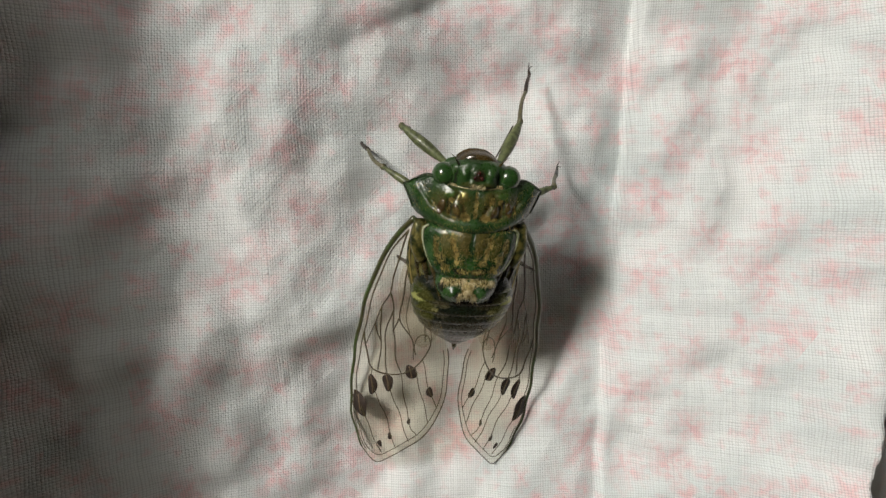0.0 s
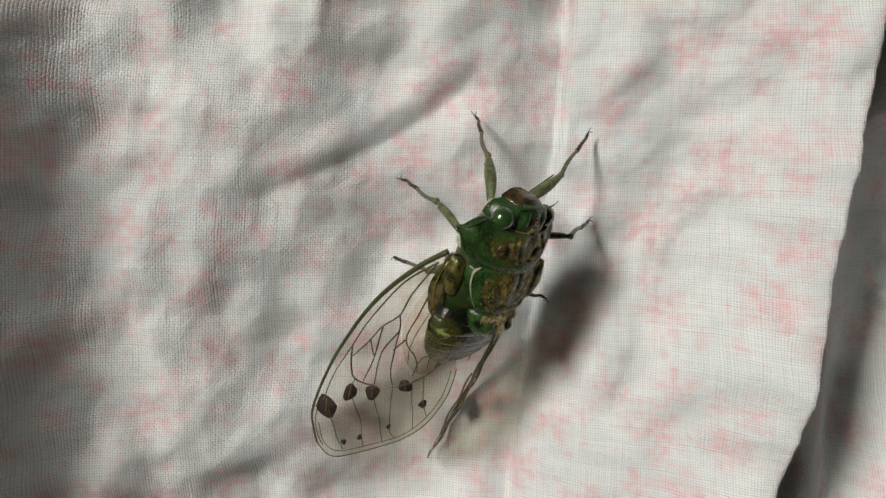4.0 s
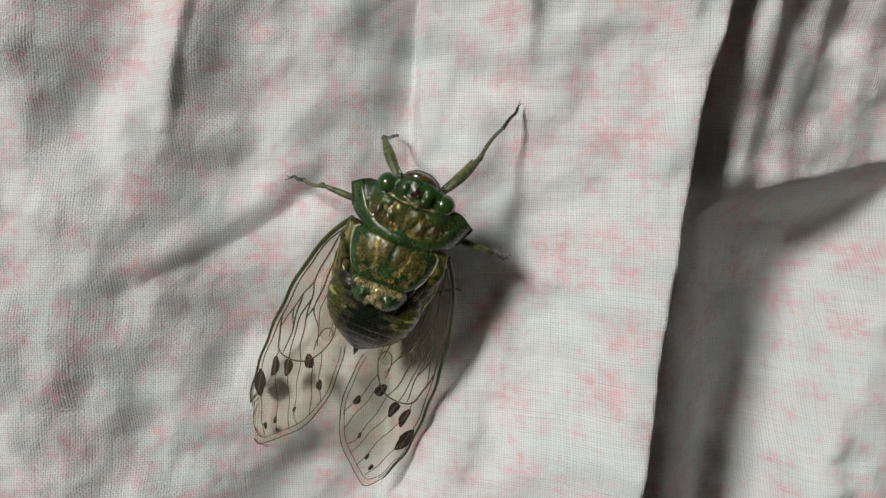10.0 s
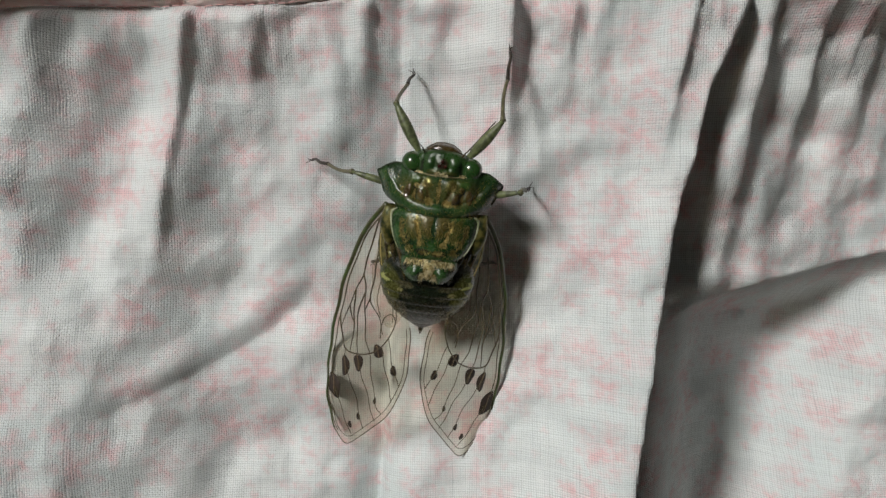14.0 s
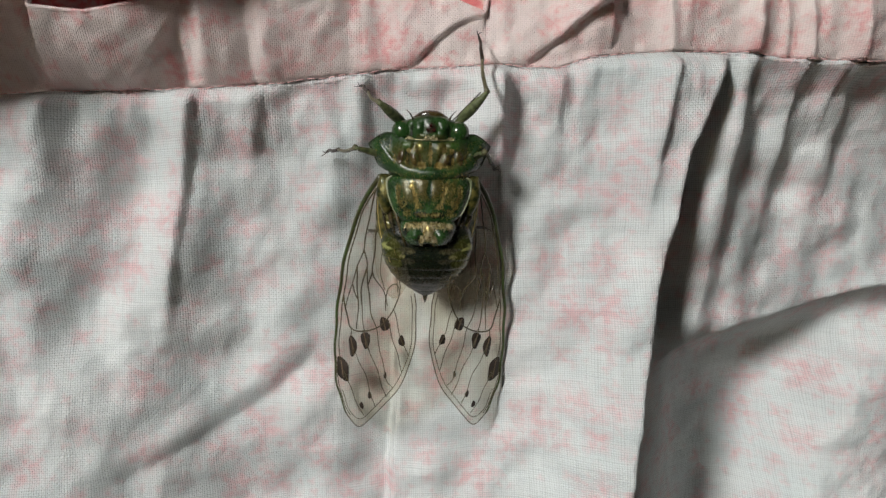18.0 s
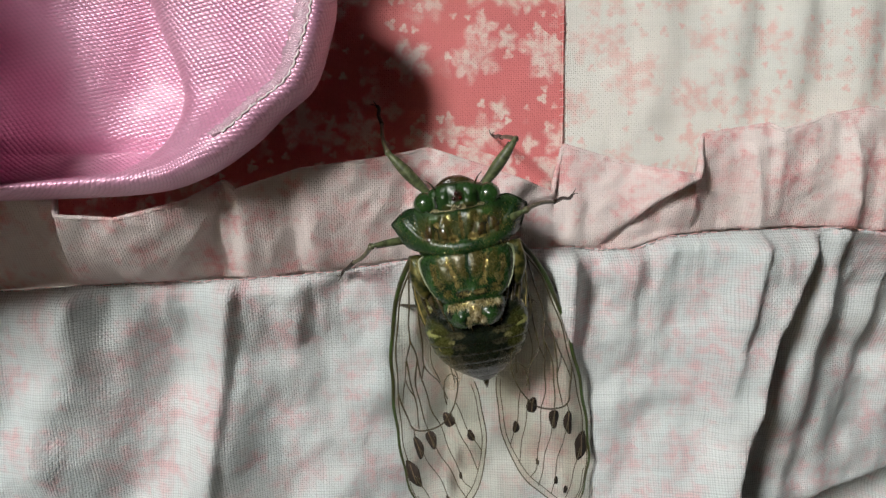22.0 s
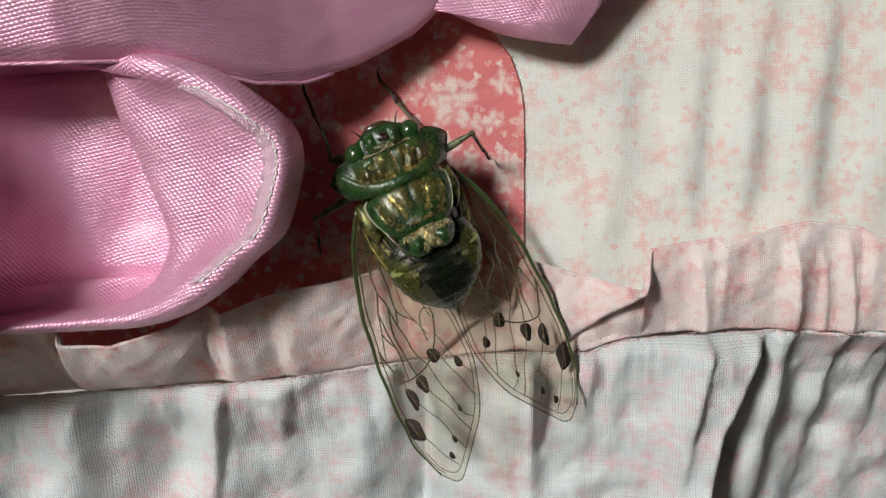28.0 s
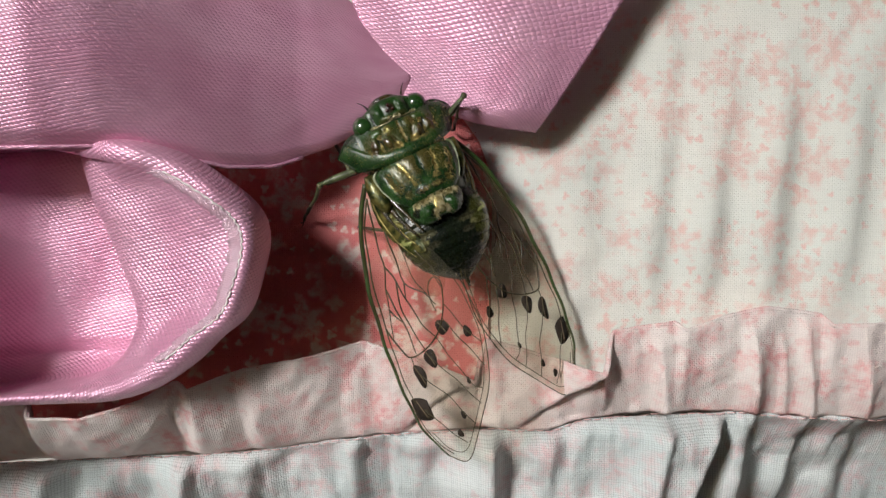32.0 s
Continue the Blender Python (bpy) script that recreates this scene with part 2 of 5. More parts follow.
def pattern_material(name, colour, second, spots, rough=0.34, relief=0.8, coat=0.12):
    """Chitin with soft-edged markings on both sides of its midline: spots are (x, z, half width, half height, slant, colour, metal) in mm."""
    m, nodes, links, p = material(name)
    nt = m.node_tree
    co = nodes.new("ShaderNodeTexCoord").outputs["Object"]
    xyz = nodes.new("ShaderNodeSeparateXYZ")
    links.new(co, xyz.inputs[0])
    wob = noise_node(nt, co, 900.0, 3.0, 0.6)
    wob2 = noise_node(nt, co, 2600.0, 3.0, 0.65)
    x = math_node(nt, "ADD", math_node(nt, "MULTIPLY", math_node(nt, "ABSOLUTE", xyz.outputs[0]), 1000.0 / BUG), math_node(nt, "MULTIPLY_ADD", wob, 1.1, -0.55))
    z = math_node(nt, "ADD", math_node(nt, "MULTIPLY", xyz.outputs[2], 1000.0 / BUG), math_node(nt, "MULTIPLY_ADD", wob2, 1.0, -0.5))
    tone = blend(nt, ramp(nt, noise_node(nt, co, 420.0, 4.0, 0.6), 0.35, 0.65), colour, second)
    metal = math_node(nt, "MULTIPLY", wob, 0.0)
    for sx, sz, rx, rz, slant, col, shine in spots:
        dx = math_node(nt, "DIVIDE", math_node(nt, "SUBTRACT", math_node(nt, "MULTIPLY_ADD", z, -slant, x), sx - slant * sz), rx)
        dz = math_node(nt, "DIVIDE", math_node(nt, "SUBTRACT", z, sz), rz)
        d = math_node(nt, "ADD", math_node(nt, "MULTIPLY", dx, dx), math_node(nt, "MULTIPLY", dz, dz))
        mask = math_node(nt, "MULTIPLY", ramp(nt, d, 1.35, 0.35), ramp(nt, wob2, 0.22, 0.44))
        tone = blend(nt, mask, tone, col)
        metal = math_node(nt, "MAXIMUM", math_node(nt, "MULTIPLY", metal, math_node(nt, "SUBTRACT", 1.0, mask)), math_node(nt, "MULTIPLY", mask, shine))
    links.new(tone, p.inputs["Base Color"])
    links.new(metal, p.inputs["Metallic"])
    links.new(math_node(nt, "MULTIPLY_ADD", wob2, 0.3, rough - 0.15), p.inputs["Roughness"])
    p.inputs["Coat Weight"].default_value, p.inputs["Coat Roughness"].default_value = coat, 0.16
    bump = nodes.new("ShaderNodeBump")
    bump.inputs["Strength"].default_value, bump.inputs["Distance"].default_value = relief, 0.00018
    links.new(math_node(nt, "ADD", math_node(nt, "MULTIPLY", wob, 0.7), math_node(nt, "MULTIPLY", wob2, 0.5)), bump.inputs["Height"])
    links.new(bump.outputs[0], p.inputs["Normal"])
    return m


def wing_material():
    m, nodes, links, p = material("wing_membrane")
    out = nodes["Material Output"]
    clear = nodes.new("ShaderNodeBsdfTransparent")
    clear.inputs[0].default_value = (0.91, 0.88, 0.81, 1)
    p.inputs["Base Color"].default_value = (0.32, 0.29, 0.20, 1)
    p.inputs["Roughness"].default_value = 0.18
    co = nodes.new("ShaderNodeTexCoord").outputs["Object"]
    bump = nodes.new("ShaderNodeBump")
    bump.inputs["Strength"].default_value, bump.inputs["Distance"].default_value = 0.4, 0.0002
    links.new(noise_node(m.node_tree, co, 500.0, 2.0), bump.inputs["Height"])
    links.new(bump.outputs[0], p.inputs["Normal"])
    mix = nodes.new("ShaderNodeMixShader")
    mix.inputs[0].default_value = 0.08
    links.new(clear.outputs[0], mix.inputs[1])
    links.new(p.outputs[0], mix.inputs[2])
    links.new(mix.outputs[0], out.inputs[0])
    return m


SKIRT = cloth_material("printed_muslin", (0.75, 0.785, 0.775), (0.62, 0.69, 0.685), (0.75, 0.42, 0.44), 0.85, 0.36, 0.57, 0.6, 0.55, 1.0, 0.26)
RUFFLE = cloth_material("printed_cotton_ruffle", (0.86, 0.78, 0.74), (0.82, 0.70, 0.67), (0.78, 0.34, 0.34), 1.0, 0.30, 0.22, 0.6, 0.9, 0.95, 0.22)
BACKING = cloth_material("printed_cotton_back", (0.88, 0.85, 0.78), (0.82, 0.83, 0.77), (0.86, 0.50, 0.45), 0.78, 0.30, 0.18, 1.0, 0.6, 0.9, 0.13)
RED = cloth_material("red_cotton_print", (0.82, 0.25, 0.24), (0.76, 0.21, 0.21), (0.92, 0.80, 0.72), 1.0, 0.30, 0.16, 1.0, 0.30, 0.95, 0.08)
SATIN = satin_material("pink_satin", (0.80, 0.42, 0.58), (0.72, 0.33, 0.49))
HEM = satin_material("hem_white", (0.78, 0.54, 0.64), (0.74, 0.46, 0.57))
THREAD = shell_material("white_thread", (0.85, 0.80, 0.78), (0.75, 0.66, 0.66), 0.7, 0, 800, 0)
DARK_GREEN = shell_material("dark_green_shell", (0.010, 0.032, 0.007), (0.03, 0.042, 0.010), 0.33, 0, 800, 0.2, 0.0001)
GOLD = shell_material("golden_hair", (0.66, 0.53, 0.20), (0.26, 0.20, 0.06), 0.28, 0.8, 900, 0.1, 0.00016)
HAIR = shell_material("cream_hair", (0.72, 0.64, 0.40), (0.36, 0.29, 0.12), 0.30, 0.6, 1500, 0.1, 0.0001)
SHIN = shell_material("shin_brown", (0.12, 0.115, 0.06), (0.06, 0.055, 0.028), 0.4, 0, 900, 0.2)
BROWN = shell_material("brown_shell", (0.055, 0.038, 0.012), (0.020, 0.018, 0.008), 0.25)
BRONZE = shell_material("bronze_shell", (0.17, 0.15, 0.04), (0.018, 0.028, 0.006), 0.33, 0.5, 700, 0.2, 0.00014)
EYE = shell_material("eye_green", (0.014, 0.046, 0.010), (0.022, 0.060, 0.014), 0.22, 0, 400, 0.8, 0.00001)
OCELLUS = shell_material("ocellus_red", (0.045, 0.008, 0.006), (0.02, 0.004, 0.004), 0.06, 0, 400, 1.0, 0.00001)
LEG = shell_material("leg_green", (0.12, 0.145, 0.06), (0.045, 0.055, 0.022), 0.45, 0, 900, 0.1)
TARSUS = shell_material("leg_dark", (0.014, 0.009, 0.006), (0.03, 0.020, 0.011), 0.4, 0, 900, 0.2)
PALE = shell_material("pale_edge", (0.40, 0.42, 0.28), (0.14, 0.17, 0.08), 0.4, 0, 700, 0.1)
VEIN = shell_material("vein_brown", (0.050, 0.036, 0.015), (0.075, 0.062, 0.022), 0.35, 0, 300)
COSTA = shell_material("vein_green", (0.045, 0.085, 0.020), (0.045, 0.045, 0.015), 0.35, 0, 250)
SLIT = shell_material("vein_tan", (0.16, 0.11, 0.06), (0.11, 0.075, 0.04), 0.5, 0, 800, 0.0)
SPOT = shell_material("spot_brown", (0.016, 0.009, 0.005), (0.026, 0.015, 0.008), 0.75, 0, 1500, 0.0)
RIM = shell_material("rim_green", (0.012, 0.026, 0.006), (0.02, 0.03, 0.010), 0.5, 0, 700, 0.0)
CREAM = shell_material("cream_down", (0.52, 0.53, 0.40), (0.34, 0.37, 0.24), 0.7, 0, 900, 0.0)
UMBER = shell_material("umber_shell", (0.040, 0.026, 0.009), (0.075, 0.055, 0.016), 0.24, 0, 700, 0.3, 0.00004)
LIT, DIM, EARTH, INK, MOSS = (0.40, 0.32, 0.11), (0.16, 0.135, 0.04), (0.055, 0.045, 0.013), (0.006, 0.010, 0.004), (0.040, 0.085, 0.018)
LEAF, DEEP = (0.026, 0.068, 0.017), (0.008, 0.026, 0.007)
HEAD = pattern_material("head_pattern", (0.022, 0.062, 0.014), (0.010, 0.032, 0.007), [(0.0, 9.0, 0.75, 0.8, 0.0, (0.020, 0.012, 0.006), 0.0), (1.0, 7.8, 1.1, 0.45, 0.0, (0.05, 0.06, 0.015), 0.2), (2.55, 8.5, 0.22, 1.0, 0.0, INK, 0.0)], 0.30)
SHIELD = pattern_material("shield_pattern", LEAF, DEEP, [
    (2.7, 5.3, 3.1, 2.0, 0.0, (0.050, 0.058, 0.015), 0.15), (3.2, 5.0, 0.30, 1.4, 0.1, INK, 0.0), (1.3, 4.6, 0.28, 1.2, 0.3, EARTH, 0.2), (1.6, 6.3, 0.7, 0.8, 0.0, (0.14, 0.13, 0.035), 0.7), (3.4, 6.6, 0.7, 0.5, 0.0, MOSS, 0.0), (0.0, 5.4, 0.18, 1.9, 0.0, DIM, 0.6), (1.2, 3.9, 0.7, 0.5, 0.0, LIT, 0.8)], 0.29)
BACK = pattern_material("back_pattern", LEAF, DEEP, [
    (0.9, 0.8, 1.0, 1.9, 0.2, (0.075, 0.065, 0.018), 0.2), (3.1, 0.3, 0.7, 1.9, 0.25, (0.065, 0.066, 0.016), 0.2), (2.1, 0.1, 0.30, 1.8, 0.28, LIT, 0.8), (0.0, 0.2, 0.35, 2.0, 0.0, DEEP, 0.0), (1.2, -3.0, 1.0, 0.5, 0.0, INK, 0.0), (4.3, -0.6, 0.25, 1.7, 0.2, DIM, 0.6)], 0.26)
CROSS = pattern_material("cross_pattern", LEAF, DEEP, [(0.2, -5.6, 0.5, 1.2, 0.0, LIT, 0.8), (1.5, -4.4, 1.3, 0.5, 0.0, DIM, 0.7), (3.2, -5.4, 0.5, 0.8, 0.0, INK, 0.0)], 0.26)
BELLY = pattern_material("abdomen_pattern", (0.010, 0.014, 0.007), (0.004, 0.007, 0.004), [
    (5.4, -8.8, 1.9, 2.8, 0.2, (0.085, 0.090, 0.022), 0.5), (4.6, -12.0, 1.2, 1.2, 0.3, (0.065, 0.062, 0.016), 0.5), (3.0, -8.4, 1.3, 0.5, 0.4, (0.10, 0.095, 0.05), 0.5), (2.6, -10.0, 1.0, 0.45, 0.4, (0.06, 0.058, 0.035), 0.4), (3.6, -9.3, 0.5, 0.3, 0.0, (0.20, 0.19, 0.08), 0.3), (0.0, -9.5, 0.5, 5.0, 0.0, INK, 0.0)], 0.27, 0.6, 0.4)
TIMBAL = pattern_material("timbal_pattern", (0.040, 0.050, 0.012), (0.014, 0.020, 0.006), [(5.2, -7.9, 1.5, 0.55, 0.2, (0.34, 0.36, 0.12), 0.3), (4.4, -6.3, 1.0, 0.4, 0.0, (0.10, 0.09, 0.03), 0.3)], 0.24, 0.5, 0.4)
MEMBRANE = wing_material()
PLASTER = shell_material("plaster", (0.56, 0.53, 0.49), (0.51, 0.48, 0.44), 0.8, 0, 30, 0)
BOARDS = shell_material("boards", (0.30, 0.20, 0.12), (0.22, 0.14, 0.08), 0.6, 0, 12, 0)


# ---- mesh helpers (all sizes in millimetres) ----
def mesh_object(name, verts, faces, mat, parent=None, label="", smooth=True, uvs=None, insect=False):
    unit = MM * (BUG if insect else 1.0)
    me = bpy.data.meshes.new(name)
    me.from_pydata([(v[0] * unit, v[1] * unit, v[2] * unit) for v in verts], [], [tuple(int(i) for i in f) for f in faces])
    me.materials.append(mat)
    if smooth:
        me.polygons.foreach_set("use_smooth", [True] * len(me.polygons))
    if uvs is not None:
        lay = me.uv_layers.new(name="UVMap")
        idx = np.empty(len(me.loops), dtype=np.int32)
        me.loops.foreach_get("vertex_index", idx)
        lay.data.foreach_set("uv", (np.asarray(uvs, dtype=np.float32) * MM)[idx].ravel())
    me.update()
    ob = new(name, me)
    if parent:
        ob.parent = parent
    if label:
        tagged(ob, label)
    return ob


def spline(points, n):
    """n points on a smooth line through the given ones (Catmull-Rom), evenly spread."""
    p = np.asarray(points, float)
    p = np.vstack([2 * p[0] - p[1], p, 2 * p[-1] - p[-2]])
    t = np.linspace(0, len(points) - 1 - 1e-9, n)
    i = t.astype(int)
    f = (t - i)[:, None]
    a, b, c, d = p[i], p[i + 1], p[i + 2], p[i + 3]
    return 0.5 * (2 * b + (c - a) * f + (2 * a - 5 * b + 4 * c - d) * f**2 + (3 * b - a - 3 * c + d) * f**3)


def closed(points, n):
    p = np.asarray(points, float)
    return spline(np.vstack([p, p[:1]]), n + 1)[:-1]


def tube(path, radii, sides=6):
    """Vertices and faces of a tube along a path with a radius at each point."""
    path = np.asarray(path, float)
    radii = np.broadcast_to(np.asarray(radii, float), len(path))
    tan = np.gradient(path, axis=0)
    tan /= np.linalg.norm(tan, axis=1)[:, None] + 1e-9
    ref = np.array([0.31, 0.9, 0.3])
    verts, faces = [], []
    for c, t, r in zip(path, tan, radii):
        a = np.cross(t, ref)
        a /= np.linalg.norm(a) + 1e-9
        b = np.cross(t, a)
        for k in range(sides):
            w = 2 * math.pi * k / sides
            verts.append(c + r * (math.cos(w) * a + math.sin(w) * b))
    n = len(path)
    for i in range(n - 1):
        for k in range(sides):
            k2 = (k + 1) % sides
            faces.append((i * sides + k, i * sides + k2, (i + 1) * sides + k2, (i + 1) * sides + k))
    faces.append(tuple(range(sides))[::-1])
    faces.append(tuple((n - 1) * sides + k for k in range(sides)))
    return verts, faces


def join(pieces):
    verts, faces = [], []
    for v, f in pieces:
        base = len(verts)
        verts += list(v)
        faces += [tuple(i + base for i in g) for g in f]
    return verts, faces


def dome(outline, y_edge, bulge, thick=0.5, rings=8, power=0.55, tilt=None, relief=None):
    """A rounded plate: an outline in x and z, swelling towards the viewer (-y), closed behind."""
    o = np.asarray(outline, float)
    c = o.mean(0)
    n = len(o)
    verts, faces = [], []
    for r in range(rings, 0, -1):
        f = r / rings
        for q in o:
            x, z = c + (q - c) * f
            y = y_edge - bulge * max(0.0, 1 - f * f) ** power
            if tilt:
                y += tilt(x, z)
            if relief:
                y -= relief(x, z) * (1 - f**4)
            verts.append((x, y, z))
    top = y_edge - bulge + (tilt(*c) if tilt else 0) - (relief(*c) if relief else 0)
    verts.append((c[0], top, c[1]))
    for r in range(rings - 1):
        for k in range(n):
            k2 = (k + 1) % n
            faces.append((r * n + k, r * n + k2, (r + 1) * n + k2, (r + 1) * n + k))
    for k in range(n):
        faces.append(((rings - 1) * n + k, (rings - 1) * n + (k + 1) % n, rings * n))
    base = len(verts)
    for q in o:
        x, z = c + (q - c) * 0.97
        verts.append((x, y_edge + thick + (tilt(x, z) if tilt else 0), z))
    for k in range(n):
        k2 = (k + 1) % n
        faces.append((k2, k, base + k, base + k2))
    faces.append(tuple(base + k for k in range(n)))
    return verts, faces


def loft(sections, sides=28, caps=True):
    """A closed body through rings along z: (z, half width, y of the middle, depth in front, depth behind)."""
    verts, faces = [], []
    for z, w, y, front, back in sections:
        for k in range(sides):
            a = 2 * math.pi * k / sides
            s = math.sin(a)
            verts.append((w * math.cos(a), y - (front if s > 0 else back) * s, z))
    n = len(sections)
    for i in range(n - 1):
        for k in range(sides):
            k2 = (k + 1) % sides
            faces.append((i * sides + k, i * sides + k2, (i + 1) * sides + k2, (i + 1) * sides + k))
    if caps:
        faces.append(tuple(range(sides))[::-1])
        faces.append(tuple((n - 1) * sides + k for k in range(sides)))
    return verts, faces


def ball(c, r, squash=(1, 1, 1), n=18):
    verts, faces = [], []
    for i in range(1, n):
        th = math.pi * i / n
        for k in range(2 * n):
            ph = math.pi * k / n
            verts.append((c[0] + r * squash[0] * math.sin(th) * math.cos(ph), c[1] + r * squash[1] * math.sin(th) * math.sin(ph), c[2] + r * squash[2] * math.cos(th)))
    m = 2 * n
    for i in range(n - 2):
        for k in range(m):
            k2 = (k + 1) % m
            faces.append((i * m + k, (i + 1) * m + k, (i + 1) * m + k2, i * m + k2))
    verts += [(c[0], c[1], c[2] + r * squash[2]), (c[0], c[1], c[2] - r * squash[2])]
    for k in range(m):
        k2 = (k + 1) % m
        faces.append((k, k2, (n - 1) * m))
        faces.append(((n - 2) * m + k2, (n - 2) * m + k, (n - 1) * m + 1))
    return verts, faces


def sheet(name, xs, zs, point, mat, parent=None, label="", thick=0.35, uv=None):
    """A cloth over a grid of parameters: point(a, b) gives arrays of x, h (towards the viewer) and z. It has a back face and rims."""
    a, b = np.meshgrid(xs, zs)
    x, h, z = point(a, b)
    front = np.stack([x, -h, z], -1).reshape(-1, 3)
    du, dv = np.gradient(np.stack([x, -h, z], -1), axis=1), np.gradient(np.stack([x, -h, z], -1), axis=0)
    nor = np.cross(du, dv).reshape(-1, 3)
    nor /= np.linalg.norm(nor, axis=1)[:, None] + 1e-9
    nor *= np.where(nor[:, 1:2] > 0, -1, 1) if uv is None else 1
    back = front - nor * thick
    ny, nx = a.shape
    idx = np.arange(nx * ny).reshape(ny, nx)
    q = np.stack([idx[:-1, :-1], idx[:-1, 1:], idx[1:, 1:], idx[1:, :-1]], -1).reshape(-1, 4)
    off = nx * ny
    faces = [q, q[:, ::-1] + off]
    rim = np.concatenate([idx[0], idx[1:, -1], idx[-1, ::-1][1:], idx[::-1, 0][1:]])
    nxt = rim[1:]
    cur = rim[:-1]
    faces.append(np.stack([nxt, cur, cur + off, nxt + off], -1))
    faces = np.concatenate(faces)
    flat = np.stack(uv(a, b) if uv else (x, z), -1).reshape(-1, 2)
    return mesh_object(name, np.concatenate([front, back]), faces, mat, parent, label, True, np.concatenate([flat, flat]))


def lump(x, z, size, seed):
    """Smooth random relief of a given size, as a sum of a few turned waves."""
    rnd = np.random.RandomState(seed)
    out = np.zeros_like(x)
    for _ in range(9):
        w, ph, k = rnd.uniform(0, math.pi), rnd.uniform(0, 6.28), rnd.uniform(0.6, 1.5) / size * 6.28
        out += np.sin(k * (x * math.cos(w) + z * math.sin(w)) + ph + 0.8 * np.sin(0.6 * k * (z * math.cos(w) - x * math.sin(w)) + 2 * ph))
    return out / 4.5


# ---- the hanging cloth ----
SEAM_X = (-80, -25, -18, 3, 14, 29, 34, 50, 60, 66, 77, 92, 97, 101, 113, 140)
SEAM_Z = (79, 79.3, 79.6, 79.7, 80.1, 81.6, 82.2, 82.7, 82.0, 83.8, 84.3, 84.1, 83.2, 82.9, 82.4, 82)


def seam_z(x):
    return np.interp(x, SEAM_X, SEAM_Z)


def smooth(t):
    t = np.clip(t, 0, 1)
    return t * t * (3 - 2 * t)


def curve(x, xs, ys, soft=4.0):
    """A rounded line through the given points."""
    g = np.arange(xs[0] - 30, xs[-1] + 30, 0.5)
    k = np.exp(-((np.arange(-30, 31) * 0.5 / soft) ** 2))
    y = np.convolve(np.interp(g, xs, ys), k / k.sum(), "same")
    y[:30], y[-30:] = y[30], y[-31]
    return np.interp(x, g, y)


def fold(x, z, zs, xs, amps, left, right):
    """A ridge that runs down the cloth along xs(zs), gentle on one side and steep on the other."""
    d = x - np.interp(z, zs, xs)
    w = np.where(d < 0, left, right)
    return np.interp(z, zs, amps) * np.exp(-((d / w) ** 2))


